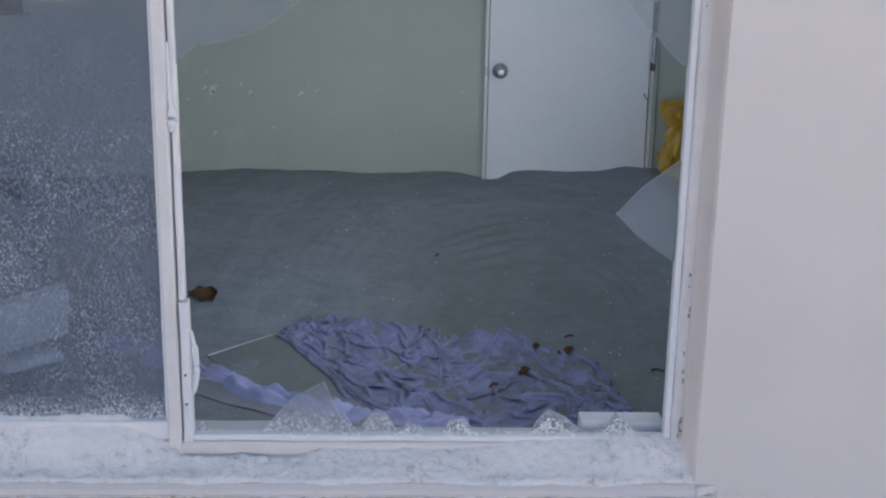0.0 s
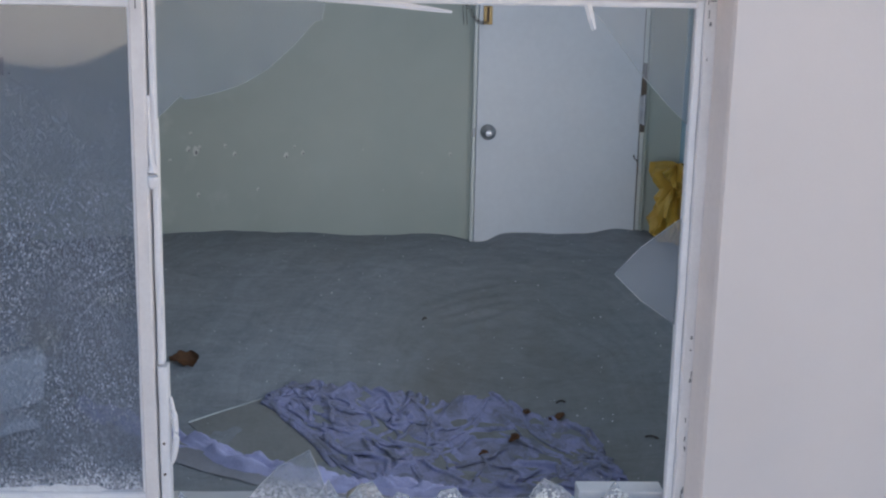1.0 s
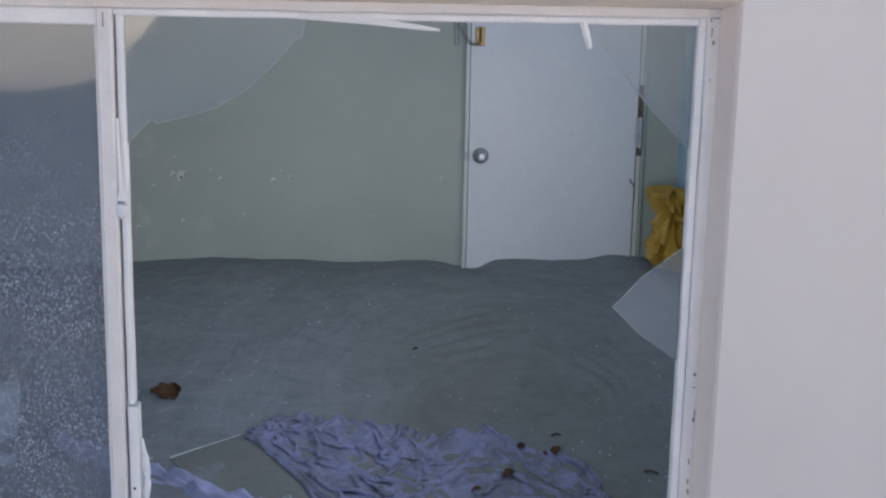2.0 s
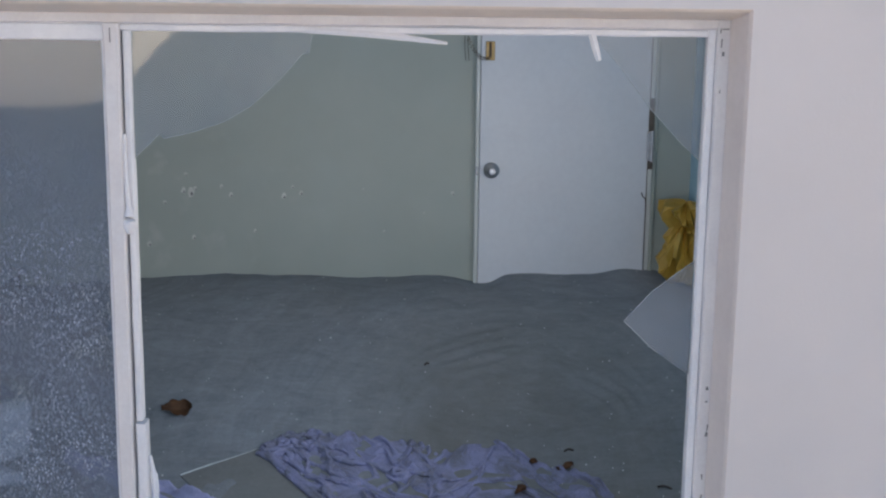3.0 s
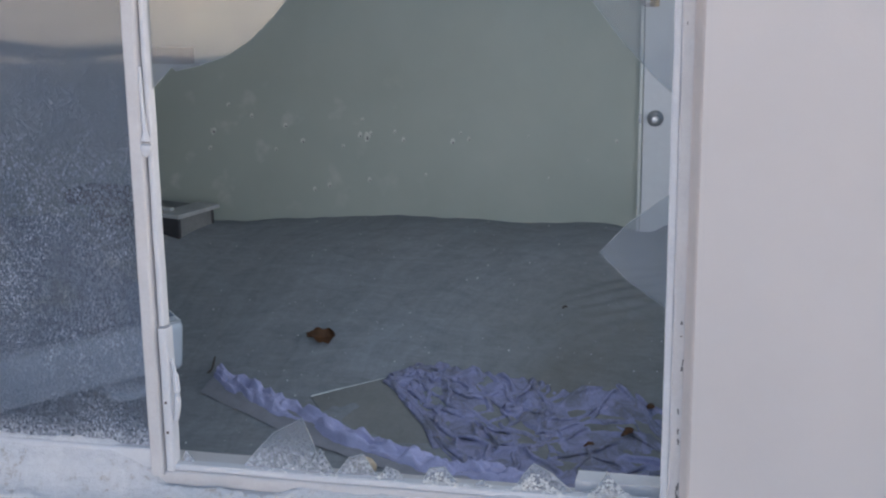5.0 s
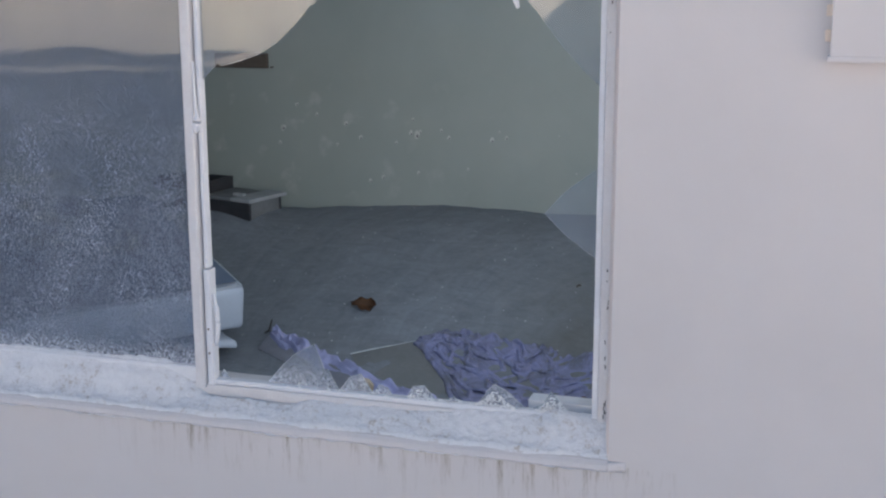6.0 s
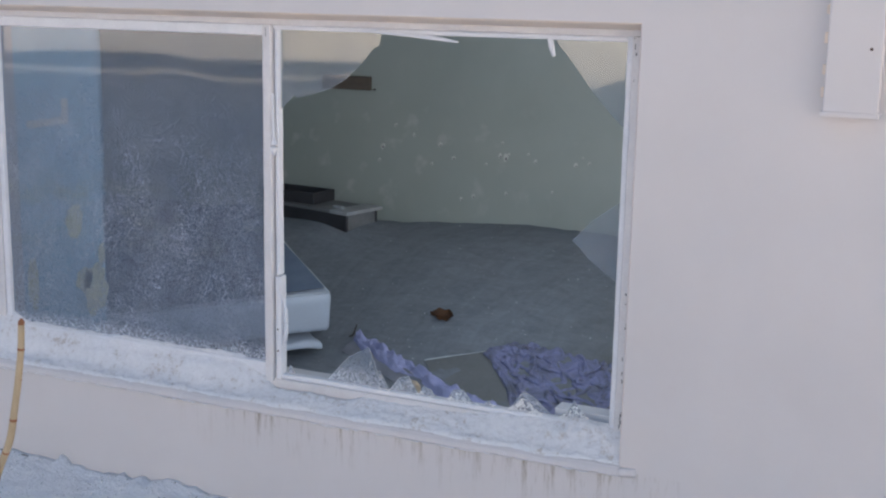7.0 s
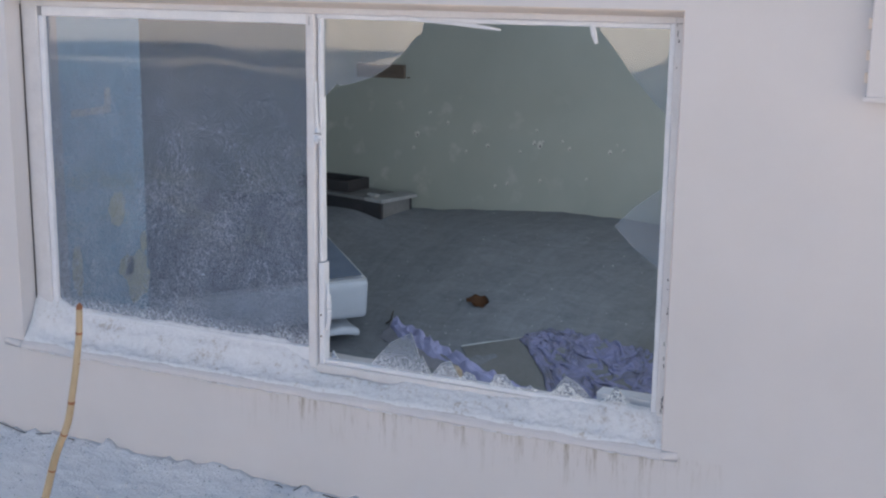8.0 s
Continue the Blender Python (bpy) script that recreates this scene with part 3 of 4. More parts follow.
pane("pane", [(-1.089, 0.96), (-0.045, 0.96), (-0.045, 2.014), (-1.089, 2.014)], M_PANE, "whole pane, thick with dust and speckles")


def jag(outline, keep, amp, seed):
    """Breaks the free edges of an outline into short, uneven steps; edges in keep stay straight."""
    rng, out = random.Random(seed), []
    for i, p in enumerate(outline):
        q = outline[(i + 1) % len(outline)]
        out.append(p)
        if i in keep:
            continue
        d = math.hypot(q[0] - p[0], q[1] - p[1])
        k = max(1, int(d / 0.03))
        for s in range(1, k):
            t = s / k
            out.append((p[0] + (q[0] - p[0]) * t + rng.uniform(-amp, amp), p[1] + (q[1] - p[1]) * t + rng.uniform(-amp, amp)))
    return out


SHARDS = [
    ([(0.003, 2.032), (0.345, 2.032), (0.337, 1.992), (0.324, 1.990), (0.284, 1.944), (0.230, 1.894), (0.175, 1.861), (0.121, 1.843), (0.062, 1.829), (0.053, 1.837), (0.003, 1.788)], (0, 10)),
    ([(0.872, 2.032), (1.088, 2.032), (1.088, 1.794), (1.049, 1.829), (0.991, 1.890), (0.925, 1.975)], (0, 1)),
    ([(1.088, 1.598), (1.006, 1.536), (0.952, 1.476), (1.011, 1.419), (1.088, 1.366)], (4,)),
    ([(0.165, 0.950), (0.202, 0.994), (0.241, 1.036), (0.309, 1.075), (0.331, 1.023), (0.356, 0.950)], (5,)),
    ([(0.318, 0.950), (0.350, 1.009), (0.385, 0.950)], (2,)),
    ([(0.382, 0.950), (0.414, 0.992), (0.446, 1.003), (0.459, 0.982), (0.480, 0.950)], (4,)),
    ([(0.480, 0.950), (0.500, 0.980), (0.525, 0.972), (0.540, 0.950)], (3,)),
    ([(0.578, 0.950), (0.595, 0.982), (0.627, 0.987), (0.660, 0.950)], (3,)),
    ([(0.690, 0.950), (0.712, 0.968), (0.730, 0.950)], (2,)),
    ([(0.780, 0.950), (0.800, 0.985), (0.821, 1.011), (0.861, 0.992), (0.908, 0.950)], (4,)),
    ([(0.915, 0.950), (0.954, 0.968), (0.977, 1.008), (0.998, 0.980), (1.026, 0.950)], (4,)),
    ([(0.018, 0.950), (0.030, 0.978), (0.052, 0.950)], (2,)),
]
for k, (outline, keep) in enumerate(SHARDS):
    broken = jag(outline, keep, 0.0012, k)
    pane("shard", broken, M_SHARD if k < 3 else M_SHARD_LOW, "jagged broken glass left in the frame", dy=0.0055 * (k % 2))
    # bright broken edge
    pts = [(x, GLASS_Y + 0.0055 * (k % 2), z) for x, z in broken]
    n = len(outline)
    i0 = broken.index(outline[[i for i in range(n) if i not in keep and (i - 1) % n in keep][0]])
    i1 = broken.index(outline[[i for i in range(n) if i in keep and (i - 1) % n not in keep][0]])
    run = [pts[(i0 + s) % len(pts)] for s in range((i1 - i0) % len(pts) + 1)]
    part("broken_edge", tube(run, [0.0007] * len(run), 5), M_EDGE, window)

# crazed crumbs and putty lumps on the lower bead
crumbs, rng = bmesh.new(), random.Random(5)
for x, w, h, count in ((0.83, 0.055, 0.042, 150), (0.985, 0.05, 0.042, 120), (0.62, 0.04, 0.03, 60), (0.50, 0.03, 0.02, 18), (0.30, 0.09, 0.015, 20), (0.72, 0.05, 0.012, 14)):
    for _ in range(count):
        u = rng.uniform(-1, 1)
        c = Vector((x + u * w, GLASS_Y + rng.uniform(-0.016, -0.005), 0.952 + rng.random() * h * (1 - abs(u)) * 1.1))
        bmesh.ops.create_cone(crumbs, cap_ends=True, segments=4, radius1=rng.uniform(0.0015, 0.0038), radius2=0.001, depth=rng.uniform(0.004, 0.008),
                              matrix=Matrix.Translation(c) @ Euler((rng.random() * 6, rng.random() * 6, rng.random() * 6)).to_matrix().to_4x4())
tagged(part("glass_crumbs", crumbs, M_CRUMB, window), "crazed glass crumbs along the bead", kind="stuff")

# loosened bead that hangs from the head, and small lumps on the mullion
part("hanging_bead", tube(smooth_path([(0.33, 0.085, 2.036), (0.42, 0.083, 2.031), (0.50, 0.082, 2.025), (0.596, 0.082, 2.014)], 6), [0.007] * 12 + [0.007, 0.007, 0.006, 0.006, 0.005, 0.004, 0.003], 6), M_BEAD, window, "strip of bead sprung loose")
part("hanging_bead", tube([(0.868, 0.086, 2.034), (0.874, 0.084, 2.010), (0.882, 0.084, 1.985)], [0.008, 0.008, 0.005], 6), M_BEAD, window, "short stub of bead")
part("hanging_bead", tube(smooth_path([(-0.008, 0.074, 1.84), (-0.006, 0.073, 1.74), (-0.002, 0.071, 1.685), (-0.006, 0.073, 1.650)], 5), [0.004] * 5 + [0.005] * 4 + [0.008, 0.011, 0.013, 0.013, 0.011, 0.008, 0.003], 8), M_BEAD, window, "putty sagging on the mullion")
part("hanging_bead", tube(smooth_path([(0.016, 0.090, 1.20), (0.024, 0.088, 1.16), (0.026, 0.088, 1.10), (0.016, 0.090, 1.05)], 5), [0.004] * 5 + [0.007] * 10 + [0.004], 6), M_BEAD, window, "putty sagging on the mullion")
for z in (1.10, 1.03):
    part("nail_head", tube([(0.003, 0.074, z), (0.003, 0.079, z)], [0.003, 0.003], 8), M_RUST, window)
for x, z, w in ((-0.020, 2.030, 0.006),):
    part("paint_flake", wobble(box(x - w, x + w, 0.066, 0.075, z - 0.03, z + 0.01, 0.002), 0.004, 40), M_FRAME, window)


# ---- sill ----
def sill_bm():
    bm = bmesh.new()
    prof = [(0.15, 0.915), (0.07, 0.905), (-0.004, 0.874), (-0.014, 0.864), (-0.017, 0.853), (-0.009, 0.846), (0.15, 0.838)]
    n = 90
    rings = []
    for i in range(n + 1):
        x = OX0 + (OX1 - OX0) * i / n
        rings.append([bm.verts.new(Vector((x, y, z)) + noise.noise_vector(Vector((x * 9, y * 9, z * 9))) * (0.0010 if y < 0.1 else 0)) for y, z in prof])
    for r, s in zip(rings, rings[1:]):
        for k in range(len(prof)):
            j = (k + 1) % len(prof)
            bm.faces.new((r[k], r[j], s[j], s[k]))
    bm.faces.new(rings[0])
    bm.faces.new(rings[-1][::-1])
    return bm


tagged(part("window_sill", sill_bm(), M_SILL), "painted sloping window sill with a worn nose", "sill", kind="structure")
for x0, x1 in ((OX1, 1.192), (OX0, -1.268)):
    bm = bmesh.new()
    rings = []
    for i in range(9):
        u = i / 8
        k = 1 - ease(u)
        rings.append([bm.verts.new((x0 + (x1 - x0) * u, y, z)) for y, z in ((0.0, 0.874), (-0.010 * k - 0.001, 0.873), (-0.017 * k - 0.001, 0.868), (-0.018 * k - 0.001, 0.853 + 0.008 * u), (0.0, 0.845))])
    for r, q in zip(rings, rings[1:]):
        for k in range(5):
            j = (k + 1) % 5
            bm.faces.new((r[k], r[j], q[j], q[k]))
    bm.faces.new(rings[-1])
    bm.faces.new(rings[0][::-1])
    tagged(part("window_sill", wobble(bm, 0.0015, 14), M_SILL, smooth=True), "end of the window sill fading into the wall", "sill", kind="structure")


def crust_z(x, y):
    """Sand and flaked paint heaped on the sill, thickest under the whole pane and in the corners."""
    t = (y + 0.024) / 0.124
    slope = 0.869 + 0.050 * ease(t * 0.95)
    thick = 0.010 + 0.062 * ease((0.0 - x) / 0.16) * ease((t - 0.40) / 0.6) + 0.028 * ease((x - 0.45) / 0.6) * ease((t - 0.2) / 0.7)
    thick += 0.06 * ease((-1.0 - x) / 0.18) * ease(t)
    rough = 0.0055 * fbm(x * 9, y * 16, 1.5, 5) + 0.0044 * fbm(x * 45, y * 45, 2.5, 3) + 0.003 * math.sin(t * 22 + fbm(x * 2, 0) * 2) * ease((-0.05 - x) / 0.2) * ease((t - 0.4) / 0.3)
    lip = 0.21 + 0.06 * fbm(x * 5, 3.0, 4.0, 5)
    bare = ease((x + 0.03) / 0.05) * ease((0.30 + 0.06 * fbm(y * 30, 2.0, 6.0) - x) / 0.12) * ease((t - 0.66 - 0.05 * fbm(x * 11, 5.0, 2.0)) / 0.10)
    return slope + thick + rough - 0.03 * ease((lip - t) / 0.12) - 0.03 * bare


tagged(part("sill_crust", sheet(OX0 + 0.002, OX1 - 0.002, 420, -0.017, 0.098, 36, crust_z), M_CRUST, smooth=True), "white crust of flaked paint and sand on the sill", "crust", kind="stuff")


# ---- on the outer wall ----
def wall_box():
    t = thing("wall_duct", "white painted square duct fixed to the rendered wall", "duct")
    part("casing", box(1.618, 1.745, -0.062, -0.002, 1.885, 4.2, 0.004), M_RENDER, t)
    part("foot_plate", box(1.612, 1.75, -0.066, -0.002, 1.876, 1.889, 0.003), M_RENDER, t)
    for z in (1.93, 1.985, 2.06, 2.13, 2.25):
        part("filler_dab", wobble(box(1.604, 1.620, -0.014, -0.002, z - 0.012, z + 0.014, 0.004), 0.004, 60, z), M_REVEAL, t)
    part("screw_head", tube([(1.72, -0.067, 2.04), (1.72, -0.061, 2.04)], [0.004, 0.004], 8), M_RUST, t)


wall_box()

# reed stalk growing in front of the wall
reed = thing("reed_stalk", "dry tan reed stalk with brown nodes standing in sand", "plant")
REED = [(-0.16, -1.25, 0.48), (-0.06, -1.25, 0.72), (0.060, -1.25, 0.985), (0.105, -1.25, 1.11), (0.145, -1.25, 1.195), (0.165, -1.25, 1.275), (0.188, -1.25, 1.392), (0.194, -1.25, 1.460)]
stem = smooth_path(REED, 6)
part("stem", tube(stem, [0.0098 - 0.0030 * i / len(stem) for i in range(len(stem))], 9, 1, 0.0006), M_REED, reed, smooth=True)
for i in (4, 10, 16, 22, 28, 37):
    p = stem[i]
    d = (stem[i + 1] - stem[i - 1]).normalized() if i + 1 < len(stem) else Vector((0, 0, 1))
    part("node", tube([p - d * 0.005, p, p + d * 0.005], [0.0088 - 0.0022 * i / len(stem), 0.0104 - 0.0030 * i / len(stem), 0.0090 - 0.0024 * i / len(stem)], 9), M_NODE, reed)
part("tip", tube([stem[-1], stem[-1] + Vector((0.001, 0, 0.008)), stem[-1] + Vector((0.001, 0, 0.013))], [0.0070, 0.0064, 0.003], 8), M_NODE, reed)
part("bud", tube([stem[33], stem[33] + Vector((0.011, 0, 0.004))], [0.003, 0.001], 5), M_NODE, reed)

# black tubes stand in for shade in gaps where sand has pulled away from the wall
for k, (x0, x1, z) in enumerate(((-1.30, -1.06, 0.556), (-0.98, -0.955, 0.548), (-0.35, -0.335, 0.542), (-0.12, -0.09, 0.538), (-0.05, -0.02, 0.536), (0.06, 0.20, 0.532), (0.27, 0.33, 0.53))):
    pts = smooth_path([(x, -0.018, ground_z(x, -0.018) + 0.003) for x in (x0, (x0 + x1) / 2, x1)], 4)
    tagged(part("wall_gap_shade", tube(pts, [0.0025] * len(pts), 6, 0.6, 0.002, k), M_TWIG), "black sliver for the shaded gap between sand and wall", "debris", "slivers at the wall foot")


# ---- room: door ----
door = thing("door_1", "white flush door, closed, half buried in drifted sand", "door", kind="structure")
part("door_leaf", box(0.852, 1.566, 2.968, 2.998, 0.50, 2.42, 0.003), M_DOOR, door)
part("door_jamb", long_box("z", 0.5, 2.47, 0.834, 0.849, 2.962, 2.998, 20, 0.001, 21), M_TRIM, door)
part("door_jamb", long_box("z", 0.5, 2.47, 1.590, 1.606, 2.975, 2.998, 20, 0.001, 22), M_GREEN, door)
part("hinge_gap", box(1.570, 1.589, 2.978, 2.998, 0.5, 2.43, 0.002), M_TRIM, door)
part("bare_wood", wobble(box(1.568, 1.5895, 2.966, 2.977, 1.40, 1.70, 0.002), 0.002, 14), M_WOOD, door, "dark bare wood where the paint is gone")
part("dark_joint", box(1.5665, 1.5695, 2.970, 2.998, 0.5, 2.43), M_WOOD, door)
part("door_head", long_box("x", 0.834, 1.606, 2.955, 2.998, 2.43, 2.47, 10, 0.001, 23), M_TRIM, door)
for z in (1.50, 0.75, 2.2):
    hinge = part("hinge", box(1.560, 1.580, 2.952, 2.966, z - 0.062, z + 0.062, 0.002), M_STEEL, door)
    part("pin", tube([(1.580, 2.950, z - 0.066), (1.580, 2.950, z + 0.066)], [0.006, 0.006], 8), M_STEEL, hinge)
knob = part("knob", tube([(0.903, y, 1.391) for y in (2.950, 2.940, 2.925, 2.912, 2.904, 2.901)], [0.012, 0.014, 0.023, 0.026, 0.022, 0.008], 20), M_CHROME, door, "dull chrome knob", True)
part("rose", tube([(0.903, 2.967, 1.391), (0.903, 2.960, 1.391), (0.903, 2.950, 1.391)], [0.034, 0.034, 0.024], 24), M_CHROME, knob)
part("strike_plate", box(0.836, 0.8445, 2.950, 2.956, 1.372, 1.408, 0.001), M_STEEL, door)
chain = part("chain_keeper", box(0.870, 0.908, 2.958, 2.967, 1.852, 1.930, 0.003), M_BRASS, door, "brass door chain keeper")
part("slot", box(0.884, 0.894, 2.954, 2.960, 1.866, 1.926, 0.001), M_RUST, chain)
for k in range(13):
    u = k / 12
    c = Vector((0.885 - 0.088 * u, 2.952, 1.862 + 0.075 * u - 0.03 * math.sin(math.pi * u)))
    ring = [c + Vector((0.0048 * math.cos(a) * 1.2, (0.004 if k % 2 else 0.0) * math.cos(a), 0.005 * math.sin(a) + 0.004 * math.cos(a))) for a in [2 * math.pi * i / 8 for i in range(9)]]
    part("link", tube(ring, [0.0011] * 9, 4), M_RUST, chain)
part("splinter", tube(smooth_path([(1.546, 2.962, 1.300), (1.550, 2.950, 1.285), (1.563, 2.955, 1.270), (1.566, 2.96, 1.21)], 4), [0.0025] * 12 + [0.001], 5), M_WOOD, door)
for x in (0.786, 0.800):
    part("wire", tube(smooth_path([(x, 2.985, 1.99), (x - 0.004, 2.975, 1.92), (x + 0.002, 2.985, 1.85)], 4), [0.0013] * 9, 4), M_TWIG, wall_back)

# chips in the green wall
rng = random.Random(11)
CHIPS = [(-0.20, 1.274, 0.010), (0.022, 1.270, 0.012), (0.097, 1.284, 0.009), (0.742, 1.286, 0.009), (-0.387, 1.36, 0.009), (-0.37, 1.285, 0.018), (-0.40, 1.29, 0.012), (-0.35, 1.30, 0.009),
         (-0.24, 1.31, 0.007), (-0.67, 1.26, 0.012), (-0.75, 1.33, 0.011), (-0.91, 1.37, 0.009), (-0.55, 1.06, 0.010), (-0.36, 1.09, 0.009), (-0.62, 1.04, 0.011), (0.06, 1.31, 0.006), (0.36, 1.30, 0.004),
         (-1.02, 1.42, 0.010), (-1.10, 1.30, 0.016), (-1.12, 1.22, 0.010), (-0.80, 1.22, 0.007), (-0.10, 1.12, 0.006), (0.45, 1.12, 0.004), (0.62, 1.20, 0.004), (-0.48, 1.24, 0.008)]
for x, z, s in CHIPS:
    s *= 1.15
    pts = [(x + s * rng.uniform(0.5, 1.0) * math.cos(a), z + s * rng.uniform(0.6, 1.3) * math.sin(a)) for a in [2 * math.pi * i / 7 for i in range(7)]]
    part("paint_chip", plate(pts, BACK_Y - 0.0045, BACK_Y - 0.0005), M_CHIP, wall_back)
    # small dark plate over the chip's lower right
    part("chip_dark", plate([(px * 0.42 + (x + s * 0.4) * 0.58, pz * 0.42 + (z - s * 0.6) * 0.58) for px, pz in pts], BACK_Y - 0.0065, BACK_Y - 0.005), M_DUSTY, wall_back)

plank = thing("wall_plank", "short weathered brown board fixed to the green wall", "board")
part("board", wobble(box(-1.47, -1.172, 2.972, 2.999, 1.600, 1.676, 0.003), 0.002, 12), M_WOOD, plank)
part("nail", tube([(-1.15, 2.97, 1.607), (-1.15, 2.999, 1.607)], [0.004, 0.004], 6), M_RUST, plank)


# bare patches on the blue wall
def side_patch(y, z, w, h, seed, material, name):
    rg = random.Random(seed)
    bm = bmesh.new()
    k = 18
    ring = [(y + w * math.cos(2 * math.pi * i / k) * rg.uniform(0.75, 1.1), z + h * math.sin(2 * math.pi * i / k) * rg.uniform(0.75, 1.1)) for i in range(k)]
    a = [bm.verts.new((-1.199, p, q)) for p, q in ring]
    b = [bm.verts.new((-1.195, p, q)) for p, q in ring]
    bm.faces.new(a[::-1])
    bm.faces.new(b)
    for i in range(k):
        j = (i + 1) % k
        bm.faces.new((a[i], a[j], b[j], b[i]))
    part(name, bm, material, wall_stub)


for y, z, w, h, sd_ in ((0.558, 1.257, 0.050, 0.078, 1), (0.665, 0.965, 0.075, 0.115, 2), (0.320, 1.060, 0.030, 0.105, 3), (0.71, 1.10, 0.02, 0.05, 4), (0.60, 1.02, 0.05, 0.05, 5)):
    side_patch(y, z, w, h, sd_, M_PLASTER, "bare_patch")
# pale L-shaped mark on the blue wall
l_strip = thing("pale_l_strip", "pale warm L-shaped strip on the blue wall", "paper")
part("strip", box(-1.199, -1.196, 0.327, 0.545, 1.635, 1.662), M_L_STRIP, l_strip)
part("strip", box(-1.199, -1.196, 0.512, 0.545, 1.662, 1.730), M_L_STRIP, l_strip)


# ---- room: mattress ----
def mattress():
    t = thing("mattress", "grey-blue mattress with pale sides lying on drifted sand", "mattress")
    W, L, H = 1.15, 1.90, 0.195
    bm = box(0, L, 0, W, 0, H, 0.040, 4)
    bmesh.ops.subdivide_edges(bm, edges=[e for e in bm.edges if e.calc_length() > 0.5], cuts=12, use_grid_fill=True)
    for v in bm.verts:
        v.co += noise.noise_vector(v.co * 4) * 0.008
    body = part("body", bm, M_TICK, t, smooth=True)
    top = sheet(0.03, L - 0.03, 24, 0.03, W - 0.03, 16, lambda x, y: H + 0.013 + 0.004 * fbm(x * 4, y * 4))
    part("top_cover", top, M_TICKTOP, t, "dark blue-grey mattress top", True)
    edge = [(0.018, 0.018), (L - 0.018, 0.018), (L - 0.018, W - 0.018), (0.018, W - 0.018)]
    for z in (H - 0.004, 0.012):
        run = []
        for (ax, ay), (bx, by) in zip(edge, edge[1:] + edge[:1]):
            run += [(ax + (bx - ax) * s / 10, ay + (by - ay) * s / 10, z + 0.003 * math.sin(s * 1.7)) for s in range(10)]
        part("piping", tube(run + run[:1], [0.007] * (len(run) + 1), 6), M_PIPING, body, smooth=True)
    d1 = Vector((-0.63, -0.777, -0.02)).normalized()
    d2 = Vector((-0.76, 0.61, 0.20)).normalized()
    up = d2.cross(d1).normalized()
    up = up if up.z > 0 else -up
    m = Matrix((d1, d2, up)).transposed().to_4x4()
    m.translation = Vector((-0.688, 1.665, 0.612))
    t.matrix_world = m


mattress()
fold = thing("pillow", "flattened pale pillow wedged under the mattress", "pillow")
pb = box(-0.12, 0.12, -0.10, 0.10, -0.016, 0.016, 0.014, 3)
bmesh.ops.subdivide_edges(pb, edges=[e for e in pb.edges if e.calc_length() > 0.15], cuts=6, use_grid_fill=True)
part("case", wobble(pb, 0.012, 9), M_TICK, fold, smooth=True)
fold.matrix_world = pose(-0.845, 1.57, 0.568, 0, 4, 50)


# ---- room: dark boxes ----
def drawer(m, length, depth, height, lid):
    t = thing("drawer_box", "dark stained shallow wooden drawer box, dusty on top", "box", "dark boxes by the wall")
    part("front_board", box(0, length, 0, 0.018, 0, height, 0.003), M_DARK, t)
    part("back_board", box(0, length, depth - 0.018, depth, 0, height, 0.003), M_DARK, t)
    part("side_board", box(length - 0.018, length, 0.018, depth - 0.018, 0, height, 0.003), M_DUSTY if lid else M_DARK, t)
    part("side_board", box(0, 0.018, 0.018, depth - 0.018, 0, height, 0.003), M_DARK, t)
    part("bottom_board", box(0.018, length - 0.018, 0.018, depth - 0.018, 0, 0.012), M_DARK, t)
    if lid:
        part("lid", wobble(box(-0.005, length - 0.12, 0.0, depth, height + 0.001, height + 0.018, 0.003), 0.002, 8), M_DUSTY, t, "dusty grey lid")
        part("edge_strip", wobble(box(length - 0.115, length + 0.012, -0.008, depth + 0.03, height + 0.001, height + 0.02, 0.003), 0.003, 9), M_PALE, t, "pale edge strip")
        part("handle", box(length - 0.15, length - 0.08, 0.05, 0.075, height + 0.02, height + 0.034, 0.003), M_PALE, t)
    t.matrix_world = m


drawer(pose(-1.60, 2.73, 0.862, 0, 0.0, -15), 0.50, 0.25, 0.100, True)
drawer(pose(-1.74, 2.76, 0.982, 0, 0.0, -7), 0.36, 0.20, 0.062, False)


